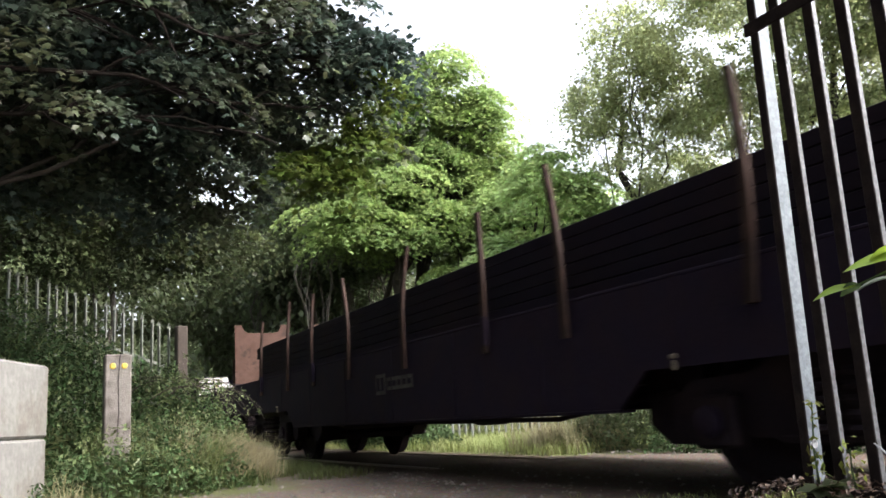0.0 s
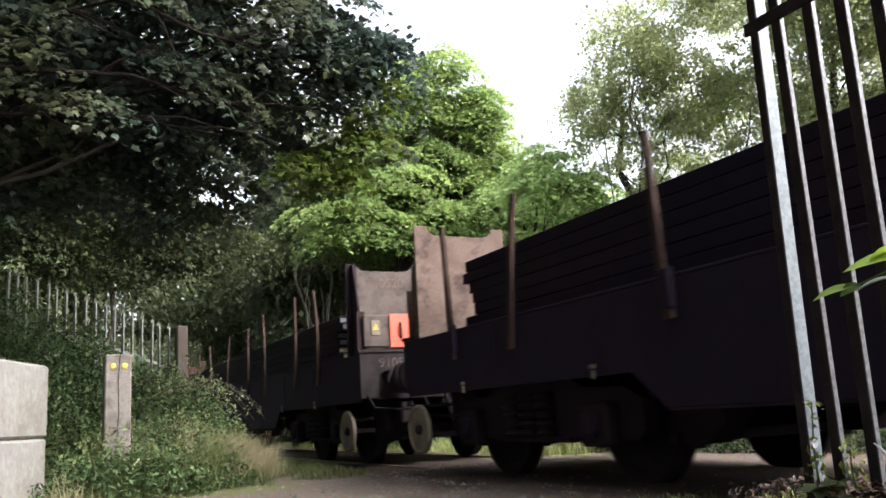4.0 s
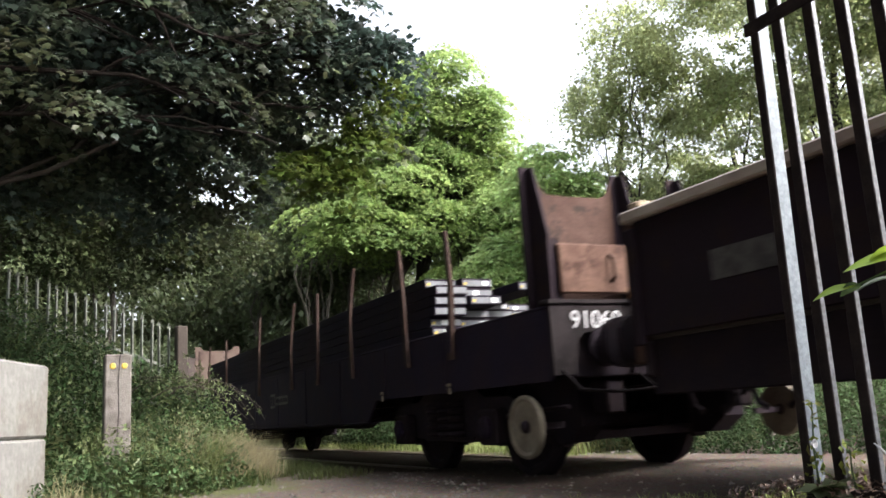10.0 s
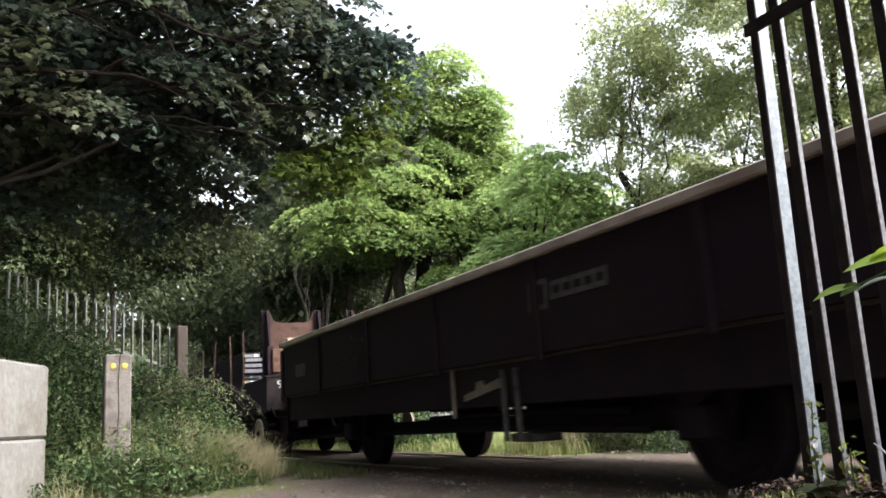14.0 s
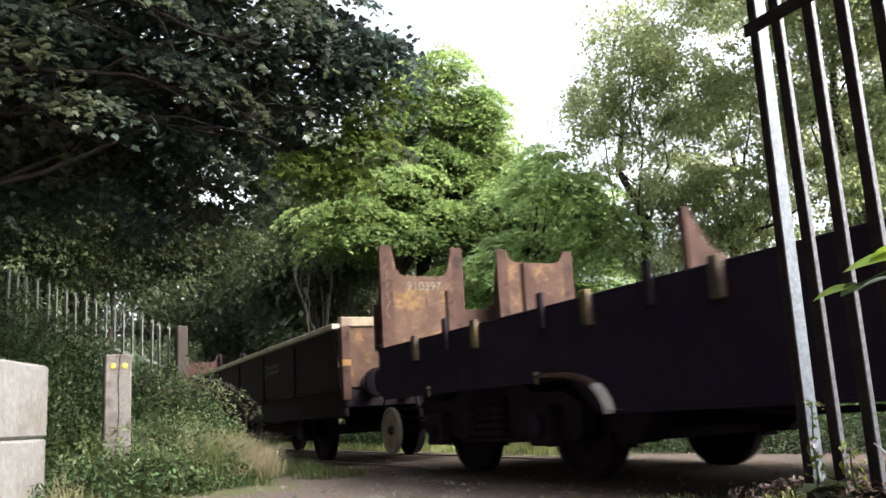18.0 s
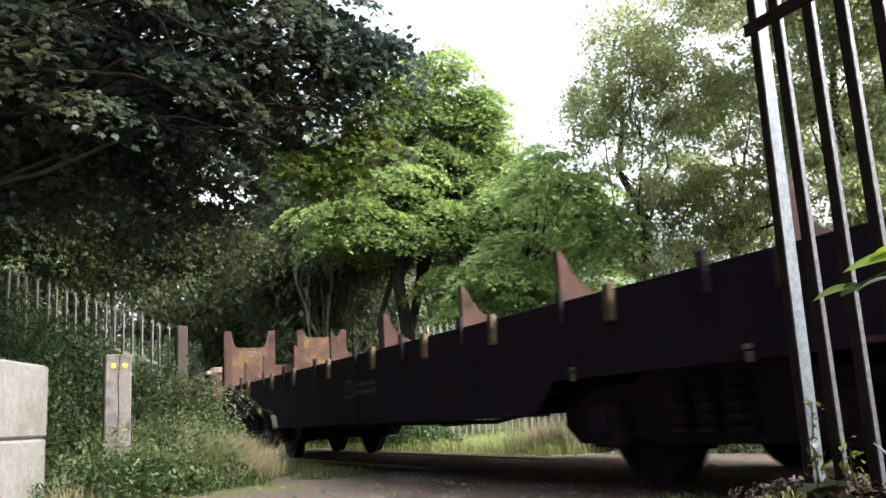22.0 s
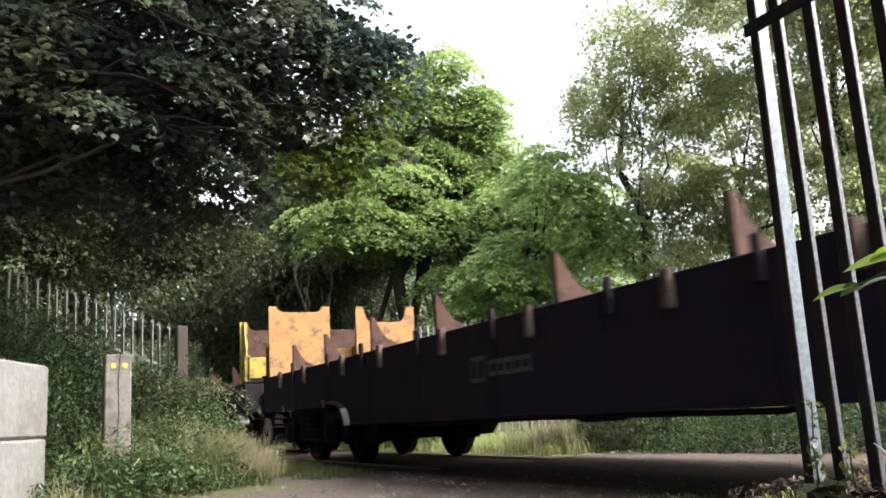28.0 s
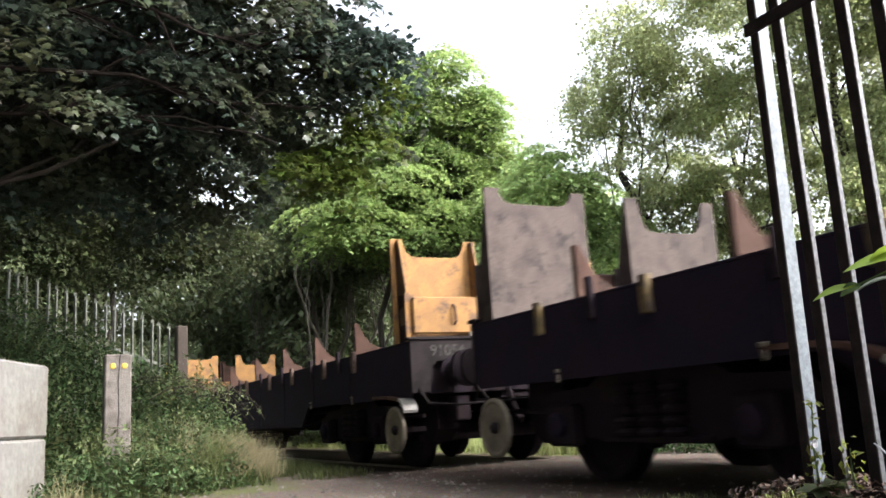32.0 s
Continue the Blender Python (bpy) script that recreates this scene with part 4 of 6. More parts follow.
tufts("track_tuft", "rough weeds growing beside the rails", 82, 16, 40, 0.28, M_GRASS, (2.6, 3.2, 9.7, 11.0), 0.0)
blades("fence_grass", "short grass tufts at the foot of the fence", 76, 5200, 0.055, M_MEADOW, (1.9, 3.4, 2.0, 3.9), lambda x, y: ((x - 2.6) / 0.7) ** 2 + ((y - 2.85) / 0.85) ** 2 < 0.7 + 0.5 * math.sin(7 * x + 5 * y))


tufts("lane_edge_grass", "short green grass along the edge of the gravel by the fence", 85, 90, 34, 0.11, M_MEADOW, (2.5, 4.4, 3.0, 4.6), 0.0, keep=lambda x, y: abs(y - 4.35 + 0.45 * (x - 2.6)) < 0.32, width=0.006)


def arching_brambles():
    """Long bramble stems that arch out over the slope, with small pale leaves."""
    rng = np.random.default_rng(83)
    for i in range(13):
        root = new("bramble_stem")
        a = np.array([rng.uniform(0.9, 1.75), rng.uniform(9.7, 11.4), 0])
        a[2] = ground_height(a[0], a[1]) + 0.84
        reach = rng.uniform(0.7, 1.3)
        yaw = rng.uniform(-0.9, 0.5)
        pts = []
        for k in range(7):
            t = k / 6
            pts.append(Vector((a[0] + math.cos(yaw) * reach * t, a[1] + math.sin(yaw) * reach * t, a[2] + 0.75 * t - 1.05 * t * t * rng.uniform(0.85, 1.1))))
        pts = [Vector((min(p.x, 2.85), p.y, p.z)) for p in pts]
        bm = bmesh.new()
        tube(bm, pts, [0.007 - 0.0008 * k for k in range(7)], 5)
        part("stem", bm, M_TIMBER, root)
        n = 36
        t = rng.uniform(0.1, 1, n) * 5.99
        pos = np.array([np.array(pts[int(q)].lerp(pts[int(q) + 1], q % 1)) for q in t]) + rng.normal(0, 0.035, (n, 3))
        v, f = scatter(rng, pos, 0.05, "oval", 0.7)
        soup("leaves", v, f, M_BRAMBLE, root)
        tagged(root, "arching bramble stem with small pale leaves", "plant", "arching brambles")


arching_brambles()


def gate_plants():
    """Sprigs of bindweed at the stile and a spray of young leaves through the bars."""
    rng = np.random.default_rng(81)
    for name, label, stem, leaves, size, mat, kind in (
            ("bindweed", "yellow-green bindweed climbing the end stile", [(2.16, 1.875, 0.30), (2.15, 1.87, 0.42), (2.17, 1.87, 0.57)], 40, 0.027, M_LEAF_OLIVE, "oval"),
            ("bindweed", "small green bindweed at the foot of the bars", [(2.19, 1.77, 0.30), (2.18, 1.77, 0.36), (2.185, 1.77, 0.43)], 30, 0.025, M_LEAF_OLIVE, "oval"),
            ("sapling_spray", "spray of broad young green leaves beside the bars", [(1.46, 0.94, 0.845), (1.425, 1.00, 0.815), (1.384, 1.054, 0.790)], 0, 0.12, M_LEAF_LIME, "lobed")):
        root = new(name)
        bm = bmesh.new()
        pts = [Vector(p) for p in stem]
        tube(bm, pts, [0.004, 0.003, 0.002], 5)
        part("stem", bm, M_LEAF_BUSH, root)
        if leaves:
            t = rng.uniform(0, 1, leaves)
            pos = np.array([np.array(pts[0]) * (1 - k) + np.array(pts[2]) * k for k in t]) + rng.normal(0, 0.025, (leaves, 3)) * 0.7
            v, f = scatter(rng, pos, size, kind, 0.9)
            soup("leaves", v, f, mat, root)
        else:
            # each leaf: stalk end, tip, half width, twist
            for p, q, w, twist, m in (((1.384, 1.054, 0.790), (1.337, 1.117, 0.769), 0.015, 0.55, M_LEAF_LIME), ((1.395, 1.050, 0.789), (1.368, 1.080, 0.772), 0.017, -0.5, M_LEAF_BUSH),
                                      ((1.425, 1.00, 0.797), (1.385, 1.062, 0.776), 0.027, 0.2, M_LEAF_GREY), ((1.44, 0.97, 0.838), (1.372, 1.070, 0.817), 0.026, 0.5, M_LEAF_LIME), ((1.43, 0.985, 0.852), (1.398, 1.03, 0.833), 0.014, -0.3, M_LEAF_LIME)):
                p, q = Vector(p), Vector(q)
                along = q - p
                side_way = along.cross(Vector((0, 0, 1))).normalized()
                up = side_way.cross(along).normalized()
                across = side_way * math.cos(twist) + up * math.sin(twist)
                fold = across.cross(along).normalized()
                rim, tri = [p], []
                n = 7
                for k in range(1, n):
                    t = k / n
                    half = w * math.sin(math.pi * t ** 0.8) ** 0.8
                    mid = p + along * t + fold * 0.006 * math.sin(math.pi * t)
                    rim += [mid - across * half + fold * 0.18 * half, mid, mid + across * half + fold * 0.18 * half]
                rim.append(q)
                tri += [(0, 1, 2), (0, 2, 3)]
                for k in range(n - 2):
                    b = 1 + 3 * k
                    tri += [(b, b + 3, b + 4), (b, b + 4, b + 1), (b + 1, b + 4, b + 5), (b + 1, b + 5, b + 2)]
                b = 1 + 3 * (n - 2)
                tri += [(b, len(rim) - 1, b + 1), (b + 1, len(rim) - 1, b + 2)]
                soup("leaf", [tuple(v) for v in rim], tri, m, root)
        tagged(root, label, "plant")


gate_plants()
flower = new("bindweed_flower")
bm = bmesh.new()
lathe(bm, [(0.003, 0.0), (0.006, 0.006), (0.013, 0.012), (0.0145, 0.0125), (0.006, 0.004)], (0, 0, 0), "y", 10)
part("petals", bm, M_TAG, flower)
bm = bmesh.new()
tube(bm, [Vector((0, 0, 0)), Vector((0.006, 0.012, -0.02)), Vector((0.01, 0.03, -0.05))], [0.002] * 3, 5)
part("stem", bm, M_LEAF_BUSH, flower)
flower.matrix_basis = pose(2.145, 1.872, 0.445, 0, 0, 190)
tagged(flower, "small white bindweed flower on the end stile", "flower")
dock = new("dock_plant")
for rx, ry, rz, sz in ((24, 10, 140, 0.15), (-18, 25, 200, 0.14), (34, -12, 260, 0.12), (10, -20, 60, 0.12)):
    v, f = leaf_shape("lobed")
    # dock leaves borrow the shade-darkened leaf material
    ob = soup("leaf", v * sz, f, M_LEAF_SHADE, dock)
    ob.matrix_basis = pose(2.12 + 0.0003 * (rz - 200), 1.80, 0.325, rx, ry, rz)
tagged(dock, "broad dark green dock leaves at the foot of the stile", "plant")
stalk = new("dry_stalk")
bm = bmesh.new()
tube(bm, [Vector((2.10, 1.62, 0.45)), Vector((2.02, 1.50, 0.41)), Vector((1.93, 1.36, 0.33)), Vector((1.90, 1.25, 0.24))], [0.0025, 0.003, 0.003, 0.0035], 5)
part("stem", bm, M_TAG, stalk)
tagged(stalk, "pale dry stalk lying across the foot of the bars", "plant")


def litter():
    rng = np.random.default_rng(91)
    n = 3600
    x, y = 2.36 + np.clip(rng.normal(0, 0.2, n), -0.3, 0.8), 1.45 + rng.normal(0, 0.42, n)
    z = np.array([ground_height(a, b) for a, b in zip(x, y)]) + rng.uniform(0.0, 0.05, n)
    v, f = scatter(rng, np.stack([x, y, z], 1), 0.021, "oval", 0.5)
    tagged(soup("leaf_litter", v, f, M_DEADLEAF), "brown dead leaves drifted under the fence", "leaf litter", kind="stuff")
    n = 6000
    x, y = rng.uniform(0.8, 9.0, n), rng.uniform(3.2, 9.2, n)
    s = 0.006 + 0.03 * rng.uniform(0, 1, n) ** 4
    z = np.array([ground_height(a, b) for a, b in zip(x, y)])
    base = np.array([(1, 0, 0), (-0.5, 0.87, 0), (-0.5, -0.87, 0), (0.1, 0.05, 0.7)])
    tri = np.array([(0, 1, 3), (1, 2, 3), (2, 0, 3)])
    yaw = rng.uniform(0, 6.28, n)
    q = base[None] * s[:, None, None] * rng.uniform(0.6, 1.3, (n, 1, 3))
    c, sn = np.cos(yaw)[:, None], np.sin(yaw)[:, None]
    verts = np.stack([q[:, :, 0] * c - q[:, :, 1] * sn + x[:, None], q[:, :, 0] * sn + q[:, :, 1] * c + y[:, None], q[:, :, 2] + z[:, None]], 2).reshape(-1, 3)
    tagged(soup("gravel", verts, (tri[None] + (np.arange(n) * 4)[:, None, None]).reshape(-1, 3), M_STONE), "loose gravel stones over the lane", "gravel", kind="stuff")


litter()

# ---- the train ----
TRACK_X = 4.95
HALF = 1.35
LENGTH = 16.15
RADIUS = 0.46


def text_part(name, body, size, m, mat, parent, label=""):
    cu = bpy.data.curves.new(name, "FONT")
    cu.body, cu.size, cu.extrude, cu.align_x = body, size, 0.002, "CENTER"
    tmp = bpy.data.objects.new(name, cu)
    scene.collection.objects.link(tmp)
    me = bpy.data.meshes.new_from_object(tmp.evaluated_get(bpy.context.evaluated_depsgraph_get()))
    bpy.data.objects.remove(tmp)
    me.name = name
    me.materials.clear()
    me.materials.append(mat)
    ob = new(name, me)
    ob.parent = parent
    ob.matrix_basis = m
    return tagged(ob, label) if label else ob


def wheelset(parent, y, spoked=False):
    """An axle with its two wheels, turning about its own centre."""
    root = new("wheelset")
    root.parent = parent
    root.matrix_basis = pose(0, y, RADIUS)
    bm = bmesh.new()
    lathe(bm, [(0.09, -1.05), (0.09, -0.85), (0.075, -0.6), (0.075, 0.6), (0.09, 0.85), (0.09, 1.05)], (0, 0, 0), "x", 12)
    part("axle", bm, M_UNDER, root)
    for s in (-1, 1):
        bm = bmesh.new()
        prof = [(0.10, 0.09), (0.13, 0.09), (0.16, 0.035), (0.36, 0.02), (0.39, 0.065), (RADIUS - 0.004, 0.065), (RADIUS, -0.045), (RADIUS + 0.028, -0.06), (RADIUS + 0.028, -0.075), (0.39, -0.075), (0.36, -0.02), (0.16, 0.0), (0.10, -0.06)]
        lathe(bm, [(r, d * s) for r, d in prof], (0.75 * s, 0, 0), "x", 32)
        part("wheel", bm, M_UNDER, root)
    return root


def bogie(parent, y):
    """A cast three-piece bogie: side frames with axleboxes and springs, a bolster between them, brake rigging."""
    root = new("bogie")
    root.parent = parent
    root.matrix_basis = pose(0, y, 0)
    for s in (-1, 1):
        bm = bmesh.new()
        x0, x1 = 0.98 * s, 1.12 * s
        out = [(-1.45, 0.42), (-1.36, 0.34), (-0.68, 0.36), (-0.55, 0.32), (0.55, 0.32), (0.68, 0.36), (1.36, 0.34), (1.45, 0.42), (1.45, 0.62), (1.25, 0.72), (0.75, 0.74), (0.5, 0.86), (-0.5, 0.86), (-0.75, 0.74), (-1.25, 0.72), (-1.45, 0.62)]
        prism(bm, out, x0, x1, "x")
        for yy in (-1.0, 1.0):
            box(bm, min(x1, x1 + 0.12 * s), max(x1, x1 + 0.12 * s), yy - 0.17, yy + 0.17, 0.30, 0.62, 0.02)
        box(bm, min(x1, x1 + 0.03 * s), max(x1, x1 + 0.03 * s), -0.55, 0.55, 0.325, 0.37, 0.008)
        frame_part = part("side_frame", bm, M_UNDER, root)
        for yy in (-0.25, 0.0, 0.25):
            bm = bmesh.new()
            for k in range(5):
                lathe(bm, [(0.085, 0.375 + k * 0.075), (0.105, 0.40 + k * 0.075), (0.085, 0.425 + k * 0.075)], (1.15 * s, yy, 0), "z", 12)
            part("spring", bm, M_UNDER, root)
        for yy in (-1.0, 1.0):
            bm = bmesh.new()
            lathe(bm, [(0.10, 0), (0.10, 0.04 * s), (0.07, 0.055 * s)], (1.24 * s, yy, RADIUS), "x", 14)
            part("axlebox_cover", bm, M_SOOT, root)
    bm = bmesh.new()
    box(bm, -1.0, 1.0, -0.22, 0.22, 0.62, 0.92, 0.02)
    part("bolster", bm, M_UNDER, root)
    for s, yy in ((-1, -1.68), (1, -1.68), (-1, 1.68), (1, 1.68)):
        bm = bmesh.new()
        prism(bm, [(yy - 0.28, 0.84), (yy + 0.28, 0.84), (yy + 0.3, 0.44), (yy + 0.1, 0.30), (yy - 0.1, 0.30), (yy - 0.3, 0.44)], 0.66 * s, 0.90 * s, "x")
        part("brake_hanger", bm, M_UNDER, root)
    for s in (-1, 1):
        # brake levers and blocks beside the wheels
        for yy in (-0.62, -0.34, 0.34, 0.62):
            bm = bmesh.new()
            prism(bm, [(yy - 0.04, 0.74), (yy + 0.04, 0.74), (yy + 0.065, 0.50), (yy + 0.03, 0.34), (yy - 0.03, 0.34), (yy - 0.065, 0.50)], 0.86 * s, 0.92 * s, "x")
            part("brake_lever", bm, M_UNDER, root)
        for yy in (-1.0, 1.0):
            for d in (-1, 1):
                bm = bmesh.new()
                prism(bm, [(yy + d * 0.50, 0.66), (yy + d * 0.56, 0.66), (yy + d * 0.60, 0.46), (yy + d * 0.55, 0.26), (yy + d * 0.49, 0.26), (yy + d * 0.525, 0.46)], 0.68 * s, 0.82 * s, "x")
                part("brake_block", bm, M_UNDER, root)
    for yy in (-0.45, 0.45, -1.52, 1.52):
        bm = bmesh.new()
        box(bm, -0.95, 0.95, yy - 0.04, yy + 0.04, 0.30, 0.38, 0.008)
        for s in (-1, 1):
            box(bm, 0.70 * s - 0.06, 0.70 * s + 0.06, yy - 0.05, yy + 0.05, 0.28, 0.62, 0.008)
        part("brake_beam", bm, M_UNDER, root)
    return root


def handwheel(parent, x, y, z):
    """A cream handbrake wheel with a dished face, turned rim and dark hub."""
    s = -1 if x < 0 else 1
    bm = bmesh.new()
    lathe(bm, [(0.05, 0.0), (0.10, 0.012), (0.20, 0.012), (0.222, 0.028), (0.246, 0.022), (0.25, 0.0), (0.24, -0.022), (0.20, -0.012), (0.05, -0.018)], (0, 0, 0), "x", 36)
    for v in bm.verts:
        v.co.x *= s
    bmesh.ops.recalc_face_normals(bm, faces=bm.faces)
    w = part("handbrake_wheel", bm, M_CREAM, parent, "cream-painted handbrake wheel")
    w.matrix_basis = pose(x, y, z, 0, 0, 0)
    bm = bmesh.new()
    lathe(bm, [(0.052, -0.02 * s), (0.052, 0.02 * s), (0.03, 0.045 * s)], (0, 0, 0), "x", 14)
    part("hub", bm, M_UNDER, w)
    bm = bmesh.new()
    box(bm, min(x * 0.75, x), max(x * 0.75, x), y - 0.025, y + 0.025, z - 0.025, z + 0.025)
    part("handbrake_shaft", bm, M_UNDER, parent)


def buffers(parent, y, out):
    """Two buffers with oblong heads, a coupling hook and air hoses on an end; out is -1 at the rear, 1 at the front."""
    for x in (-0.865, 0.865):
        bm = bmesh.new()
        lathe(bm, [(0.16, 0), (0.16, 0.03 * out), (0.125, 0.04 * out), (0.115, 0.33 * out), (0.085, 0.34 * out), (0.085, 0.56 * out)], (x, y, 1.05), "y", 18)
        b = part("buffer", bm, M_UNDER, parent)
        bm = bmesh.new()
        out_line = []
        for k in range(20):
            a = 2 * math.pi * k / 20
            out_line.append((x + 0.31 * math.copysign(abs(math.cos(a)) ** 0.55, math.cos(a)), 1.05 + 0.19 * math.copysign(abs(math.sin(a)) ** 0.7, math.sin(a))))
        prism(bm, out_line, y + 0.56 * out, y + 0.62 * out, "y")
        part("buffer_head", bm, M_UNDER, b)
    bm = bmesh.new()
    prism(bm, [(y, 0.98), (y + 0.30 * out, 0.98), (y + 0.38 * out, 1.06), (y + 0.30 * out, 1.16), (y + 0.24 * out, 1.10), (y + 0.28 * out, 1.05), (y, 1.08)], -0.03, 0.03, "x")
    part("coupling_hook", bm, M_UNDER, parent)
    bm = bmesh.new()
    for k in range(4):
        zz = 0.98 - 0.1 * k
        tube(bm, [Vector((-0.05, y + 0.30 * out + 0.03 * k * out, zz)), Vector((0, y + (0.34 + 0.04 * k) * out, zz - 0.06)), Vector((0.05, y + 0.30 * out + 0.03 * k * out, zz))], [0.02] * 3, 6)
    part("screw_coupling", bm, M_UNDER, parent)
    for x in (-0.32, 0.36):
        bm = bmesh.new()
        tube(bm, [Vector((x, y, 0.95)), Vector((x, y + 0.18 * out, 0.93)), Vector((x, y + 0.26 * out, 0.75)), Vector((x + 0.03, y + 0.3 * out, 0.55)), Vector((x + 0.04, y + 0.38 * out, 0.5))], [0.028] * 5, 8)
        part("air_hose", bm, M_UNDER, parent)


def bulkhead(parent, y, out, m_up, m_plate, m_beam, beam=True, first=None, dip=(0.1, 0.1)):
    """An end wall of four tapered uprights, two plates that dip between them and a deep cross beam on the outside."""
    for x0, x1 in ((-1.35, -1.2), (-0.42, -0.27), (0.22, 0.37), (1.2, 1.35)):
        bm = bmesh.new()
        xm = (x0 + x1) / 2
        box(bm, x0, x1, y - 0.015, y + 0.015, 1.37, 2.58)
        prism(bm, [(y + 0.014 * out, 1.37), (y + 0.30 * out, 1.37), (y + 0.27 * out, 1.9), (y + 0.10 * out, 2.56), (y + 0.014 * out, 2.56)], xm - 0.012, xm + 0.012, "x")
        box(bm, x0 + 0.02, x1 - 0.02, min(y + 0.28 * out, y + 0.31 * out), max(y + 0.28 * out, y + 0.31 * out), 1.37, 1.92)
        part("upright", bm, first if (first and x0 < -1) else m_up, parent)
    for (x0, x1), sag in zip(((-1.2, -0.42), (0.37, 1.2)), dip):
        bm = bmesh.new()
        xm, w = (x0 + x1) / 2, (x1 - x0) / 2
        rim = [(xm + w * k / 8, 2.54 - sag * (1 - (abs(k) / 8) ** 9)) for k in range(8, -9, -1)]
        prism(bm, [(x0, 1.38), (x1, 1.38)] + rim, y - 0.012, y + 0.012, "y")
        part("end_plate", bm, m_plate, parent)
    if beam:
        bm = bmesh.new()
        a, b = sorted((y + 0.312 * out, y + 0.36 * out))
        box(bm, -1.26, 1.26, a, b, 1.47, 1.87, 0.012)
        cb = part("cross_beam", bm, m_beam, parent)
        bm = bmesh.new()
        tube(bm, [Vector((-0.78, b if out > 0 else a, 1.78)), Vector((-0.78, (b if out > 0 else a) + 0.05 * out, 1.75)), Vector((-0.77, (b if out > 0 else a) + 0.05 * out, 1.60)), Vector((-0.77, b if out > 0 else a, 1.57))], [0.016] * 4, 8)
        part("grab_handle", bm, M_RUST, parent)
        bm = bmesh.new()
        box(bm, -0.60, -0.53, *sorted((y + 0.362 * out, y + 0.39 * out)), 1.30, 1.48, 0.006)
        part("lamp_bracket", bm, M_WHITE, parent, "white-painted lamp bracket")


def steel_carrier(label, rear, front, wedges=True, pockets=M_POCKET, stakes=(), seed=1, guard=True, pocket_at=(), front_set=0.36, chock_at=(), rear_set=0.42, web=False):
    """A bogie steel carrier. rear and front give the paint of uprights, plates, beam and near upright of each end wall, and the dip of its plates."""
    root = new("steel_carrier_wagon")
    rng = random.Random(seed)
    L = LENGTH
    # fish-bellied side beams with flanges and ribs
    for s in (-1, 1):
        bm = bmesh.new()
        out = [(0, 0.85), (0.05, 0.80), (3.75, 0.80), (4.05, 0.56), (L - 4.05, 0.56), (L - 3.75, 0.80), (L - 0.05, 0.80), (L, 0.85), (L, 1.36), (0, 1.36)]
        xa, xb = sorted((HALF * s, (HALF - 0.03) * s))
        prism(bm, out, xa, xb, "x")
        fa, fb = sorted(((HALF + 0.0) * s, (HALF - 0.16) * s))
        box(bm, fa, fb, 0.002, L - 0.002, 1.362, 1.385, 0.004)
        box(bm, fa, fb, 4.07, L - 4.07, 0.535, 0.558, 0.004)
        part("side_beam", bm, M_SOOT, root)
    for i in range(9):
        y = 1.9 + i * (L - 3.8) / 8
        for s in (-1, 1):
            bm = bmesh.new()
            low = 0.82 if y < 4.1 or y > L - 4.1 else 0.58
            xa, xb = sorted((HALF * s, (HALF + 0.008) * s))
            box(bm, xa, xb, y - 0.012, y + 0.012, low, 1.34)
            part("rib", bm, M_SOOT, root)
    for i in range(24):
        bm = bmesh.new()
        y0 = 0.1 + i * (L - 0.2) / 24
        box(bm, -HALF + 0.04, HALF - 0.04, y0 + 0.005, y0 + (L - 0.2) / 24 - 0.005, 1.29, 1.35 + rng.uniform(0, 0.006), 0.004)
        part("deck_plank", bm, M_DECK, root)
    bm = bmesh.new()
    box(bm, -0.22, 0.22, 0.1, L - 0.1, 0.75, 1.27)
    part("centre_sill", bm, M_UNDER, root)
    for i in range(7):
        y = 1.4 + i * (L - 2.8) / 6
        bm = bmesh.new()
        box(bm, -HALF + 0.04, HALF - 0.04, y - 0.05, y + 0.05, 0.95, 1.27)
        part("cross_member", bm, M_UNDER, root)
    # headstocks: a face plate with deep corners, cut away round the buffers
    for y, out in ((0, -1), (L, 1)):
        bm = bmesh.new()
        a, b = sorted((y, y + 0.03 * out))
        prism(bm, [(-1.36, 0.84), (-1.15, 0.84), (-1.12, 1.10), (-1.04, 1.17), (1.04, 1.17), (1.12, 1.10), (1.15, 0.84), (1.36, 0.84), (1.36, 1.39), (-1.36, 1.39)], a, b, "y")
        box(bm, -1.38, 1.38, *sorted((y - 0.08 * out, y + 0.05 * out)), 1.392, 1.425, 0.005)
        part("headstock", bm, M_HEADSTOCK, root, "grimy black-brown headstock")
        # the buffer beam set back below the face plate, its gussets, and a foot rail across the end
        bm = bmesh.new()
        box(bm, -1.12, 1.12, *sorted((y - 0.12 * out, y - 0.06 * out)), 0.82, 1.16, 0.008)
        part("buffer_beam", bm, M_UNDER, root)
        for x in (-1.13, -0.55, 0.55, 1.13):
            bm = bmesh.new()
            prism(bm, [(y - 0.02 * out, 1.16), (y - 0.06 * out, 0.84), (y - 0.02 * out, 0.84)], x - 0.01, x + 0.01, "x")
            part("gusset", bm, M_UNDER, root)
        bm = bmesh.new()
        tube(bm, [Vector((-1.28, y + 0.02 * out, 0.88)), Vector((-1.26, y + 0.22 * out, 0.72)), Vector((-0.95, y + 0.26 * out, 0.69)), Vector((-0.55, y + 0.22 * out, 0.71)), Vector((-0.50, y - 0.04 * out, 0.84))], [0.014] * 5, 6)
        part("shunter_handrail", bm, M_HEADSTOCK, root)
        for x in (-0.70, 0.70):
            bm = bmesh.new()
            box(bm, x - 0.09, x + 0.09, *sorted((y - 0.10 * out, y - 0.34 * out)), 0.52, 0.80, 0.02)
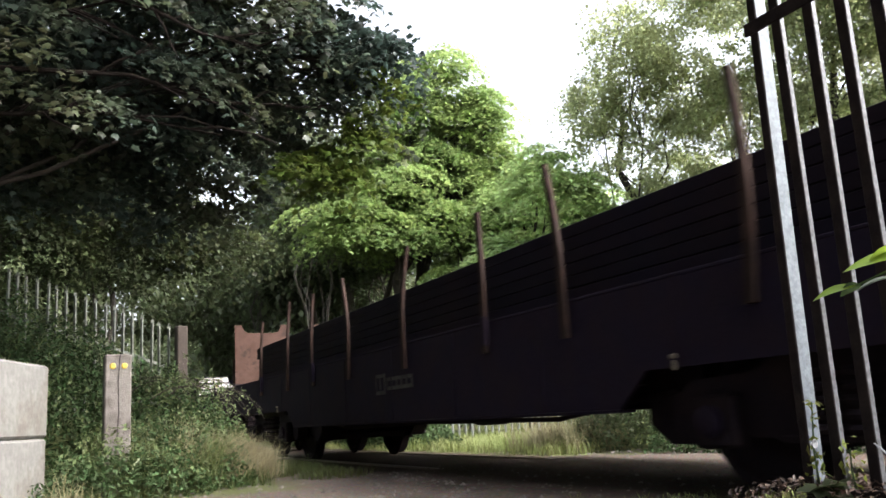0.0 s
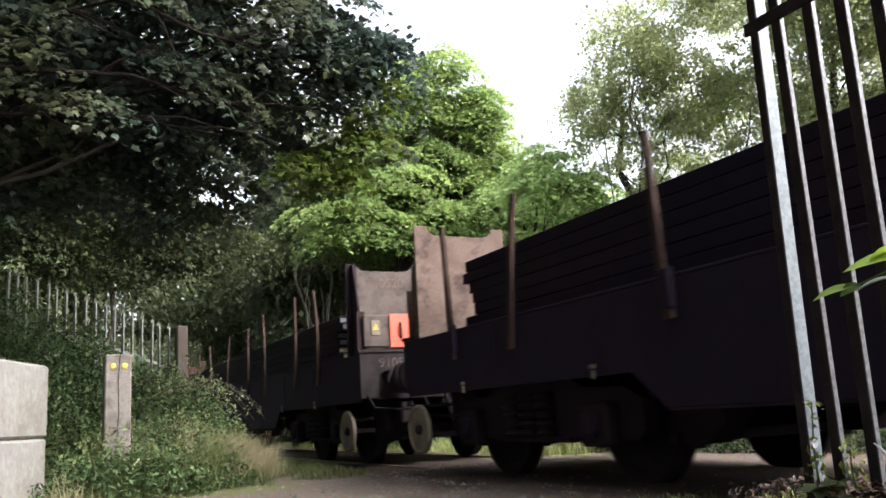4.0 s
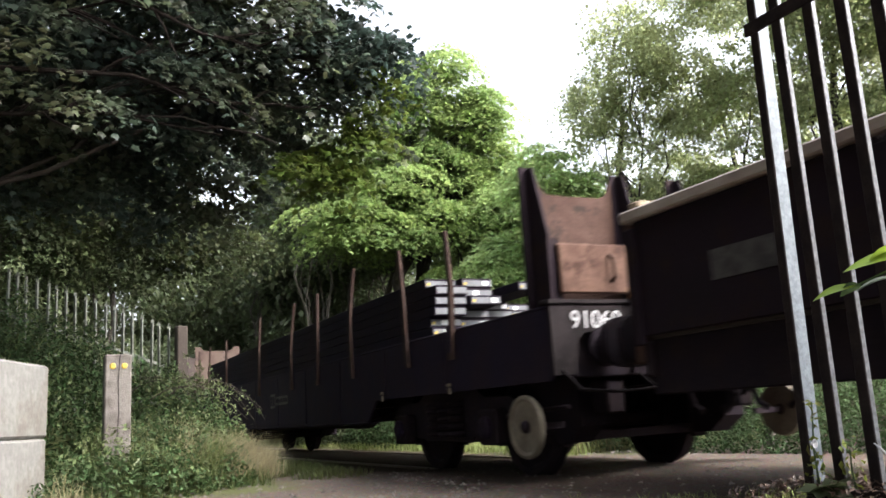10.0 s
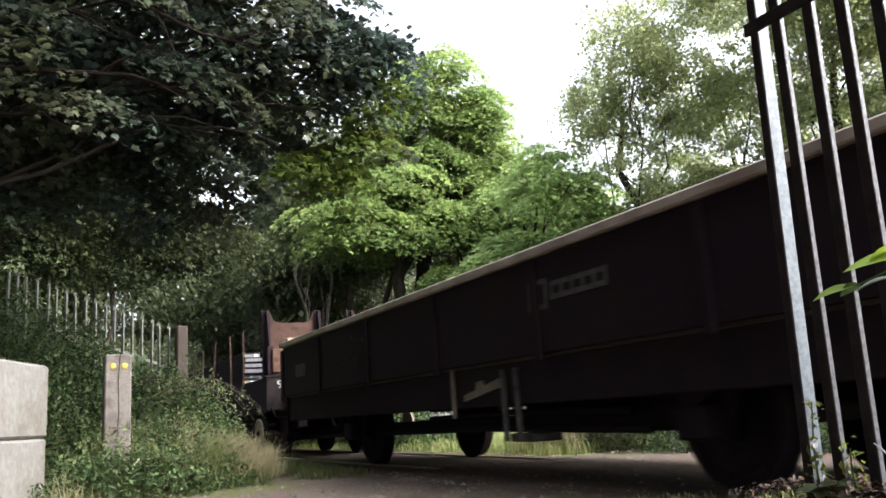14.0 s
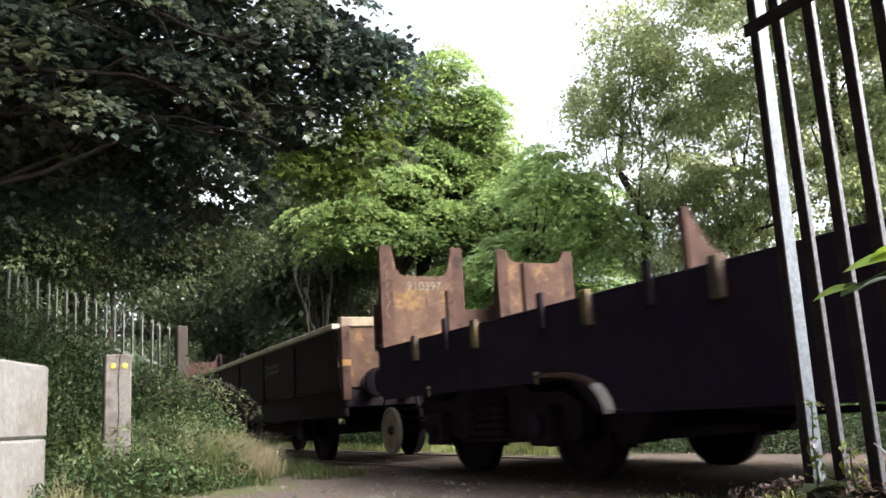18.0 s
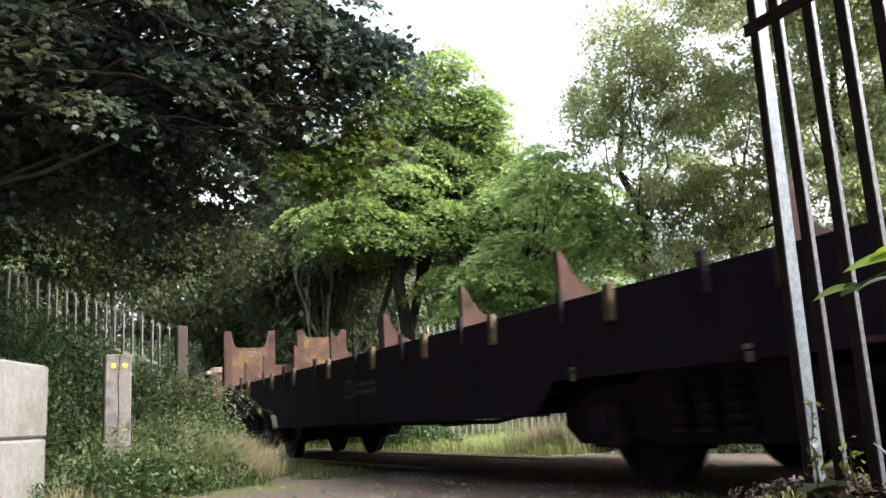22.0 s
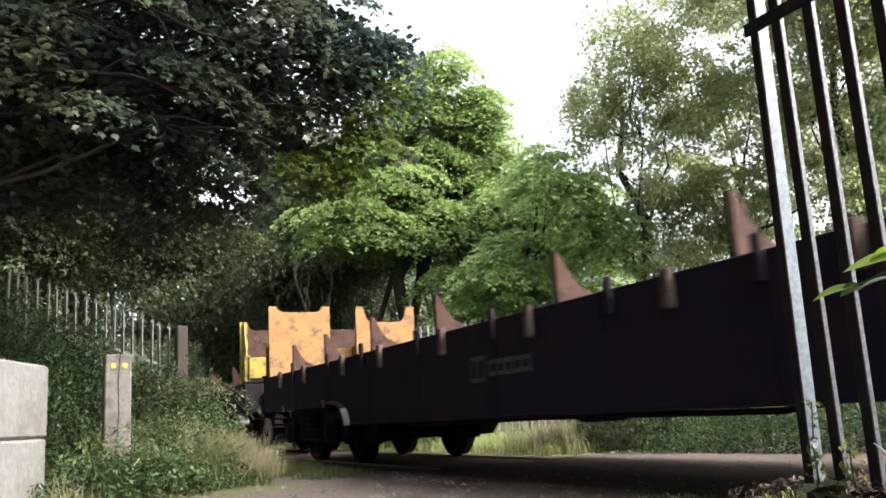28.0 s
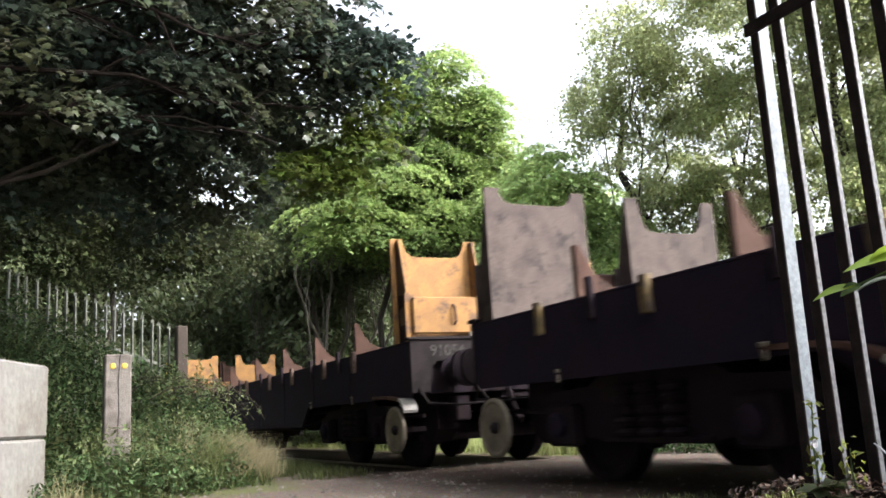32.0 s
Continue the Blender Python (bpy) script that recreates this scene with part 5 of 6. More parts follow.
            part("brake_valve", bm, M_UNDER, root)
        buffers(root, y + 0.03 * out, out)
        bm = bmesh.new()
        tube(bm, [Vector((-1.20, y - 0.05 * out, 0.60)), Vector((-1.20, y - 0.9 * out, 0.57)), Vector((-1.05, y - 1.5 * out, 0.50))], [0.02] * 3, 6)
        part("brake_rod", bm, M_UNDER, root)
        for x in (-1.32, 1.32):
            handwheel(root, x * 1.06, 0.375 if out < 0 else L - 0.375, 0.46)
        if guard:
            # curved steel step over the handbrake wheel
            for x in (-1.38, 1.38):
                yy = 0.375 if out < 0 else L - 4.4
                pts = [(-0.30, 0.66), (-0.275, 0.715), (-0.23, 0.76), (-0.16, 0.79), (0.2, 0.83), (0.62, 0.845)] if out < 0 else [(0.13, 0.56), (0.155, 0.63), (0.21, 0.70), (0.27, 0.745), (0.36, 0.79), (0.50, 0.83), (0.70, 0.855), (1.02, 0.865)]
                # a brown arm that ends in a cuff, its steel glint put in as white
                top = [(yy + d, z) for d, z in pts]
                cut = 3
                for name, run, mat, text in (("guard_arm", top[cut:], M_PINK, "brown steel guard arm"), ("guard_cuff", top[:cut + 1], M_WHITE, "curved steel cuff, whitened for its glint")):
                    bm = bmesh.new()
                    grow = 0.0 if name == "guard_arm" else 0.006
                    s = 1 if x > 0 else -1
                    wide = sorted((x + 0.035 * s, x - 0.035 * s)) if name == "guard_arm" else sorted((x + 0.042 * s, x - 0.12 * s))
                    prism(bm, [(p, z + grow) for p, z in run] + [(p + 0.02, z - 0.03 + grow) for p, z in run[::-1]], *wide, "x")
                    part(name, bm, mat, root, text)
    if rear:
        bulkhead(root, rear_set, -1, *rear[:3], first=rear[3], dip=rear[4])
    if web:
        # the outer upright's web: brown above, dark below, with a chipped plate
        for s in (-1, 1):
            for name, mat, text, shape in (("web_face", M_OCHRE, "brown upper web", [(-0.02, 1.93), (-0.262, 1.90), (-0.10, 2.54), (-0.02, 2.54)]),
                                           ("web_skirt", M_MAROON, "dark lower web", [(-0.02, 1.37), (-0.275, 1.37), (-0.262, 1.90), (-0.02, 1.93)]),
                                           ("web_plate", M_POCKET, "chipped yellow-brown plate", [(-0.06, 1.58), (-0.235, 1.585), (-0.23, 1.79), (-0.05, 1.76)])):
                bm = bmesh.new()
                gap = 0.016 if name == "web_plate" else 0.013
                prism(bm, [(rear_set + d, z) for d, z in shape], *sorted((s * (1.275 + gap - 0.003), s * (1.275 + gap + 0.003))), "x")
                part(name, bm, mat, root, text)
    bulkhead(root, L - front_set, 1, *front[:3], first=front[3], dip=front[4])
    for y in (2.32, L - 2.1):
        bogie(root, y)
    sets = [wheelset(root, y) for y in (1.32, 3.32, L - 3.1, L - 1.1)]
    # cables, pipes and brake cylinder under the belly
    for x, z in ((-0.95, 0.62), (0.7, 0.66)):
        bm = bmesh.new()
        tube(bm, [Vector((x, 3.9, z + 0.05)), Vector((x, 5.4, z - 0.12)), Vector((x, L / 2, z - 0.10)), Vector((x, L - 5.4, z - 0.13)), Vector((x, L - 3.9, z + 0.05))], [0.022] * 5, 6)
        part("brake_pipe", bm, M_UNDER, root)
    bm = bmesh.new()
    lathe(bm, [(0.05, -0.35), (0.19, -0.33), (0.2, 0.3), (0.16, 0.38)], (0.45, L / 2 + 1.0, 0.62), "y", 16)
    part("brake_cylinder", bm, M_UNDER, root)
    # lettering panel: an emblem block and bars of writing
    for y0, y1, z0, z1 in ((8.27, 8.55, 0.86, 1.09), (7.5, 8.22, 0.90, 1.04)):
        bm = bmesh.new()
        box(bm, -HALF - 0.006, -HALF - 0.001, y0, y1, z0, z1)
        p = part("lettering_panel", bm, M_LABEL, root, "faded grey lettering panel")
        for k in range(2 if y1 - y0 < 0.5 else 5):
            bm = bmesh.new()
            w = (y1 - y0) / (2.6 if y1 - y0 < 0.5 else 6.2)
            box(bm, -HALF - 0.010, -HALF - 0.0065, y0 + 0.03 + k * w * 1.2, y0 + 0.03 + k * w * 1.2 + w * 0.8, z0 + 0.04, z1 - 0.04)
            part("writing_bar", bm, M_SOOT, p)
    for k, y in enumerate((1.7, 3.4, L - 3.4, L - 1.4)):
        bm = bmesh.new()
        box(bm, -HALF - 0.08, -HALF - 0.05, y - 0.02, y + 0.02, 0.85, 0.88, 0.006)
        box(bm, -HALF - 0.07, -HALF - 0.05, y - 0.008, y + 0.008, 0.78, 0.84)
        part("pull_cord_handle", bm, M_CREAM, root, "small white release handle")
    # stake pockets on the side
    for y in pocket_at:
        for s in (-1, 1):
            bm = bmesh.new()
            xa, xb = sorted(((HALF + 0.004) * s, (HALF + 0.06) * s))
            box(bm, xa, xb, y - 0.042, y + 0.042, 1.16, 1.42, 0.008)
            part("stake_pocket", bm, pockets, root)
    if wedges:
        for y in pocket_at[:-1]:
            for side_s in (-1, 1):
                bm = bmesh.new()
                xa, xb = sorted(((HALF + 0.004) * side_s, (HALF + 0.045) * side_s))
                box(bm, xa, xb, y + 0.58, y + 0.65, 1.20, 1.46 + rng.uniform(0, 0.05), 0.008)
                part("stake_stub", bm, M_UNDER, root)
        for y in chock_at:
            for s in (-1, 1):
                bm = bmesh.new()
                out = [(1.28 * s, 1.36), (1.28 * s, 1.80), (1.24 * s, 1.79), (1.17 * s, 1.66), (1.09 * s, 1.55), (0.95 * s, 1.48), (0.72 * s, 1.44), (0.72 * s, 1.36)]
                prism(bm, out, y - 0.03, y + 0.03, "y")
                part("wedge_chock", bm, M_RUST, root, "rust-brown pointed steel chock")
        for y in chock_at:
            bm = bmesh.new()
            box(bm, -0.72, 0.72, y - 0.1, y + 0.1, 1.36, 1.44, 0.01)
            part("bolster_beam", bm, M_RUST, root)
    for i, y in enumerate(stakes):
        for side_s in (-1, 1):
            # flat rusty bars bent out of true near their tops
            bm = bmesh.new()
            lean, bow = rng.uniform(-0.20, 0.16), rng.uniform(-0.07, 0.07)
            top = 2.42 + rng.uniform(-0.07, 0.08)
            rings = []
            for k in range(7):
                t = k / 6
                z = 1.10 + (top - 1.10) * t
                yc = y + lean * max(0, t - 0.45) / 0.55 * t + bow * math.sin(math.pi * t)
                xc = (HALF + 0.035) * side_s - side_s * 0.02 * t
                w, d = 0.036 - 0.008 * t, 0.022 - 0.006 * t
                rings.append([bm.verts.new((xc + a * d, yc + b * w, z)) for a, b in ((-1, -1), (1, -1), (1, 1), (-1, 1))])
            made = [bm.faces.new(rings[0]), bm.faces.new(rings[-1])]
            for p, q in zip(rings, rings[1:]):
                for k in range(4):
                    made.append(bm.faces.new((p[k], p[(k + 1) % 4], q[(k + 1) % 4], q[k])))
            bmesh.ops.recalc_face_normals(bm, faces=made)
            part("stake", bm, M_STAKE, root, "rust-brown bent steel stake")
    tagged(root, label, "railway wagon", "wagons of the train")
    return root, sets


def billets(label, seed, y0, y1, top, end_tags, rows=6, ends=M_BLOOMEND):
    """Stacked long dark steel sections as one load, each bar a piece of its own, with pale sawn ends."""
    root = new("steel_billet_load")
    rng = random.Random(seed)
    h = (top - 1.42) / rows
    for r in range(rows):
        n = 6
        for k in range(n):
            if r == rows - 1 and k in (2, 4, 5):
                continue
            x = -1.2 + (k + 0.5) * 2.4 / n
            w = 2.4 / n * 0.47
            at_end = k < 2 or (k == 3 and r == rows - 1)
            ya, yb = y0 + rng.uniform(-0.10, 0.25) + (0.0 if at_end else 1.1), y1 - rng.uniform(0.0, 0.45)
            z0 = 1.40 + r * h
            bm = bmesh.new()
            box(bm, x - w, x + w, ya, yb, z0 + 0.002, z0 + h - 0.004, 0.005)
            b = part("billet", bm, M_BLOOM, root)
            if end_tags:
                bm = bmesh.new()
                box(bm, x - w + 0.012, x + w - 0.012, ya - 0.004, ya - 0.001, z0 + 0.016, z0 + h - 0.026)
                part("sawn_end", bm, ends, b)
                if rng.random() < end_tags:
                    bm = bmesh.new()
                    tx = x + rng.choice((0.10, 0.13, -0.02))
                    box(bm, tx - 0.035, tx + 0.035, ya - 0.008, ya - 0.005, z0 + 0.025, z0 + h - 0.035)
                    part("tag", bm, M_TAG, b)
                    bm = bmesh.new()
                    box(bm, x - w + 0.02, x - w + 0.06, ya - 0.008, ya - 0.005, z0 + 0.03, z0 + h - 0.05)
                    part("paint_mark", bm, M_YTAG, b)
    for y in np.linspace(y0 + 1.5, y1 - 1.2, 5):
        bm = bmesh.new()
        box(bm, -1.25, 1.25, y - 0.05, y + 0.05, 1.386, 1.403)
        part("batten", bm, M_TIMBER, root)
    return tagged(root, label, "steel load", "loads on the wagons")


def open_wagon(label):
    """A two-axle open wagon with planked steel sides, a bright top rail and long springs."""
    root = new("open_wagon")
    L = 11.46
    for s in (-1, 1):
        for i in range(6):
            bm = bmesh.new()
            y0, y1 = 0.06 + i * (L - 0.12) / 6, 0.06 + (i + 1) * (L - 0.12) / 6
            xa, xb = sorted((HALF * s, (HALF - 0.05) * s))
            box(bm, xa, xb, y0 + 0.012, y1 - 0.012, 1.02, 1.785, 0.008)
            part("side_door", bm, M_MAROON, root)
            bm = bmesh.new()
            xa, xb = sorted(((HALF + 0.002) * s, (HALF + 0.035) * s))
            box(bm, xa, xb, y1 - 0.05, y1 + 0.05, 0.96, 1.74, 0.008)
            part("side_post", bm, M_MAROON, root)
        bm = bmesh.new()
        xa, xb = sorted(((HALF + 0.05) * s, (HALF - 0.09) * s))
        box(bm, xa, xb, 0.0, L, 1.787, 1.865, 0.012)
        part("top_rail", bm, M_TOPRAIL, root, "worn pale brown top rail")
        bm = bmesh.new()
        xa, xb = sorted(((HALF - 0.10) * s, (HALF - 0.16) * s))
        box(bm, xa, xb, 0.02, L - 0.02, 0.64, 1.02, 0.01)
        part("solebar", bm, M_UNDER, root)
    for i in range(18):
        bm = bmesh.new()
        y0 = 0.08 + i * (L - 0.16) / 18
        box(bm, -HALF + 0.06, HALF - 0.06, y0 + 0.004, y0 + (L - 0.16) / 18 - 0.004, 1.0, 1.06)
        part("floor_plank", bm, M_DECK, root)
    for y, out in ((0, -1), (L, 1)):
        bm = bmesh.new()
        a, b = sorted((y - 0.0 * out, y - 0.06 * out))
        box(bm, -HALF + 0.052, HALF - 0.052, a, b, 1.02, 1.82, 0.006)
        part("end_wall", bm, M_OCHRE, root, "rusty brown end wall")
        bm = bmesh.new()
        a, b = sorted((y + 0.03 * out, y - 0.08 * out))
        box(bm, -HALF + 0.07, HALF - 0.07, a, b, 1.82, 1.95, 0.012)
        part("end_rail", bm, M_ENDRAIL, root, "dusty pale end rail")
        for x in (-1.24, -0.42, 0.42, 1.24):
            bm = bmesh.new()
            a, b = sorted((y + 0.003 * out, y + 0.09 * out))
            box(bm, x - 0.06, x + 0.06, a, b, 0.85, 1.82, 0.01)
            part("end_post", bm, M_RUST, root)
        bm = bmesh.new()
        a, b = sorted((y - 0.01 * out, y - 0.07 * out))
        box(bm, -HALF + 0.05, HALF - 0.05, a, b, 0.76, 0.99, 0.01)
        part("headstock", bm, M_UNDER, root)
        buffers(root, y, out)
        bm = bmesh.new()
        a, b = sorted((y + 0.092 * out, y + 0.10 * out))
        box(bm, -1.30, -1.18, a, b, 1.30, 1.38)
        part("label_plate", bm, M_ORANGE, root, "small amber plate")
    sets = []
    for y in (2.45, L - 2.45):
        sets.append(wheelset(root, y))
        for s in (-1, 1):
            bm = bmesh.new()
            x = 1.08 * s
            for k in range(5):
                ln = 0.72 - 0.12 * k
                prism(bm, [(y - ln, 0.76 - 0.022 * k), (y, 0.70 - 0.03 * k), (y + ln, 0.76 - 0.022 * k), (y + ln, 0.742 - 0.022 * k), (y, 0.675 - 0.03 * k), (y - ln, 0.742 - 0.022 * k)], x - 0.05, x + 0.05, "x")
            part("leaf_spring", bm, M_UNDER, root)
            bm = bmesh.new()
            box(bm, x - 0.08, x + 0.1, y - 0.15, y + 0.15, 0.34, 0.56, 0.02)
            prism(bm, [(y - 0.33, 0.78), (y + 0.33, 0.78), (y + 0.19, 0.32), (y - 0.19, 0.32)], x - 0.11 * s, x - 0.085 * s, "x")
            part("axle_guard", bm, M_UNDER, root)
    # brake gear between the axles
    for y, z0, z1 in ((5.55, 0.55, 1.10), (4.58, 0.34, 0.95), (4.36, 0.34, 0.95)):
        bm = bmesh.new()
        box(bm, -1.30, -1.26, y - 0.022, y + 0.022, z0, z1, 0.006)
        part("brake_lever", bm, M_CREAM if y > 5 else M_LABEL, root, "pale-tipped brake lever")
    bm = bmesh.new()
    prism(bm, [(4.68, 0.80), (5.36, 0.70), (5.36, 0.76), (5.12, 0.80), (5.10, 0.87), (4.98, 0.88), (4.95, 0.83), (4.68, 0.88)], -1.27, -1.22, "x")
    part("brake_handle_guide", bm, M_CREAM, root, "cream brake handle guide")
    bm = bmesh.new()
    lathe(bm, [(0.05, -0.4), (0.2, -0.36), (0.2, 0.36), (0.05, 0.4)], (-0.5, 3.9, 0.62), "y", 16)
    part("air_tank", bm, M_UNDER, root)
    for z, y0, y1 in ((0.40, 3.2, 8.4), (0.55, 3.4, 7.0)):
        bm = bmesh.new()
        tube(bm, [Vector((-0.85, y0, z)), Vector((-0.85, (y0 + y1) / 2, z + 0.03)), Vector((-0.85, y1, z))], [0.03] * 3, 7)
        part("brake_rod", bm, M_UNDER, root)
    for x in (-0.62, 0.62):
        bm = bmesh.new()
        box(bm, x - 0.05, x + 0.05, 5.2, 8.6, 0.40, 0.53, 0.01)
        box(bm, x - 0.06, x + 0.06, 2.6, 5.2, 0.38, 0.70, 0.01)
        part("truss_beam", bm, M_UNDER, root)
    bm = bmesh.new()
    box(bm, -1.2, -0.9, 4.3, 4.66, 0.33, 0.40, 0.01)
    part("foot_step", bm, M_LABEL, root)
    # lettering on the side
    for y0, y1, z0, z1 in ((3.68, 3.95, 1.36, 1.60), (2.9, 3.62, 1.42, 1.56)):
        bm = bmesh.new()
        box(bm, -HALF - 0.006, -HALF - 0.001, y0, y1, z0, z1)
        p = part("lettering_panel", bm, M_LABEL, root, "faded grey lettering panel")
        for k in range(2 if y1 - y0 < 0.5 else 5):
            bm = bmesh.new()
            w = (y1 - y0) / (2.6 if y1 - y0 < 0.5 else 6.2)
            box(bm, -HALF - 0.010, -HALF - 0.0065, y0 + 0.03 + k * w * 1.2, y0 + 0.03 + k * w * 1.2 + w * 0.8, z0 + 0.04, z1 - 0.04)
            part("writing_bar", bm, M_MAROON, p)
    bm = bmesh.new()
    box(bm, -HALF - 0.006, -HALF - 0.001, 10.2, 10.7, 1.28, 1.46)
    part("data_panel", bm, M_LABEL, root, "small grey data panel")
    return tagged(root, label, "railway wagon", "wagons of the train"), sets


LOADED = "black bogie carrier stacked with steel bars"
EMPTY = "empty black bogie carrier, rusty chocks"
DARK = (M_RUST, M_RUST, M_RUST, None, (0.12, 0.12))
w0, sets0 = steel_carrier("black bogie carrier with a low load of steel slabs", None, DARK, wedges=False, pockets=M_SOOT, pocket_at=(1.6, 5.9, 10.9, 13.9), seed=3)
w1, sets1 = steel_carrier(LOADED + " and a red lamp panel", (M_MAROON, M_HEAD, M_HEAD, None, (0.05, 0.05)), DARK, wedges=False, front_set=0.05, pockets=M_SOOT, pocket_at=(1.65, 5.82, 10.91, 13.9), stakes=(1.65, 2.75, 4.57, 5.82, 7.62, 9.42, 10.91, 12.24, 13.9), seed=4, guard=False)
w2, sets2 = steel_carrier(LOADED + ", pale ends showing", (M_MAROON, M_RUST, M_PINK, None, (0.18, 0.18)), (M_DUST, M_DUST, M_PINK, None, (0.06, 0.1)), wedges=False, pockets=M_SOOT, pocket_at=(1.67, 5.88, 11.93, 14.95), rear_set=0.28, stakes=(1.67, 2.70, 4.42, 5.88, 7.16, 9.22, 11.93, 13.90, 14.95), seed=5, guard=False)
w3, sets3 = open_wagon("two-axle open wagon with dark maroon sides and a pale top rail")
w4, sets4 = steel_carrier(EMPTY + " and a bright yellow end beam", (M_RUST, M_RUST, M_YELLOW, M_YELLOW, (0.12, 0.12)), (M_RUST, M_OCHRE, M_RUST, None, (0.32, 0.12)), pocket_at=(1.4, 2.93, 4.59, 6.0, 7.46, 9.10, 10.75, 12.05, 13.77, 15.09), front_set=0.1, chock_at=(1.45, 3.68, 5.35, 7.35, 9.3, 11.1, 13.05, 14.5))
w5, sets5 = steel_carrier(EMPTY + " and amber end walls", web=True, rear=(M_ORANGE, M_ORANGE, M_ORANGE, None, (0.16, 0.16)), front=(M_ORANGE, M_ORANGE, M_ORANGE, None, (0.06, 0.24)), pockets=M_DUST, pocket_at=(1.67, 2.86, 4.43, 5.79, 7.45, 9.06, 10.7, 12.0, 13.7, 15.0), chock_at=(1.88, 3.57, 5.3, 7.18, 9.38, 11.2, 13.0, 14.6))
w6, sets6 = steel_carrier(EMPTY + " and grey-brown end walls", DARK, (M_HEAD, M_HEAD, M_RUST, None, (0.1, 0.3)), pocket_at=(1.3, 2.81, 4.43, 5.79, 7.45, 9.06, 10.7, 12.0, 13.7, 15.0), chock_at=(1.5, 3.54, 5.3, 7.18, 9.38, 11.2, 13.0, 14.6))
load0 = billets("low stack of dark steel slabs with whitened ends", 7, 3.6, 15.2, 1.90, 0.2, rows=3, ends=M_WHITE)
load1 = billets("stack of long dark steel bars on the wagon", 8, 1.1, 15.0, 2.02, 0.2)
load2 = billets("stack of long dark steel bars with tagged pale ends", 9, 2.4, 15.2, 2.06, 0.75)

chalk = random.Random(12)
# red panel and small sign on the second wagon's rear, number and sign on the third's
bm = bmesh.new()
box(bm, -0.92, -0.30, 0.035, 0.052, 1.46, 1.88, 0.006)
part("red_panel", bm, M_RED, w1, "bright red tail panel")
for wagon in (w1, w2):
    bm = bmesh.new()
    box(bm, -1.16, -1.05, 0.042, 0.055, 1.62, 1.80)
    sign = part("warning_sign", bm, M_CREAM, wagon, "small pale warning sign")
    bm = bmesh.new()
    prism(bm, [(-1.145, 1.68), (-1.065, 1.68), (-1.105, 1.765)], 0.037, 0.0415, "y")
    part("triangle", bm, M_YTAG, sign, "yellow warning triangle")
text_part("wagon_number", "910520", 0.17, pose(-0.86, -0.034, 1.21, 90, 0, 0), M_HEAD, w1, "faint chalked number 910520")
text_part("chalk_number", "910520", 0.17, pose(-0.80, 0.405, 2.28, 90, 0, 0), M_DUST, w1, "faint chalked number 910520")
# faint chalk strokes on the open wagon's foremost side doors
for k in range(22):
    cy, cz = chalk.uniform(7.5, 8.9), chalk.uniform(1.30, 1.44) if k < 14 else chalk.uniform(1.52, 1.62)
    bm = bmesh.new()
    dy, dz = chalk.uniform(0.015, 0.08), chalk.uniform(-0.05, 0.05)
    prism(bm, [(cy - dy, cz - dz), (cy - dy + 0.012, cz - dz - 0.006), (cy + dy + 0.012, cz + dz - 0.006), (cy + dy, cz + dz)], -HALF - 0.004, -HALF - 0.001, "x")
    part("chalk_mark", bm, M_LABEL, w3)
text_part("wagon_number", "91060", 0.2, pose(-0.93, -0.034, 1.2, 90, 0, 0), M_TAG, w2, "white chalked number 91060")
for k in range(34):
    cx, cz = (chalk.uniform(-1.12, -0.44) if k < 16 else chalk.uniform(0.45, 1.1) if k < 28 else -1.27), chalk.uniform(1.9, 2.22) if k < 28 else 1.75 + 0.12 * (k - 28)
    dx, dz = chalk.uniform(-0.035, 0.035), chalk.uniform(0.02, 0.06)
    bm = bmesh.new()
    y0 = LENGTH - 0.118
    prism(bm, [(cx - dx - 0.008, cz - dz), (cx - dx + 0.008, cz - dz), (cx + dx + 0.006, cz + dz), (cx + dx - 0.006, cz + dz)], y0, y0 + 0.004, "y")
    part("chalk_mark", bm, M_DUST, w4)
text_part("chalk_number", "910397", 0.15, pose(-0.80, LENGTH - 0.119, 2.05, 90, 0, 0), M_CREAM, w4, "faint chalked number 910397")
text_part("chalk_number", "910397", 0.17, pose(-0.80, 0.405, 2.18, 90, 0, 0), M_POCKET, w4, "dull yellow chalked number 910397")
text_part("chalk_number", "91054", 0.17, pose(-0.92, -0.034, 1.22, 90, 0, 0), M_LABEL, w5, "faint chalked number 91054")
bm = bmesh.new()
box(bm, -0.12, 0.75, 0.045, 0.056, 1.68, 1.86)
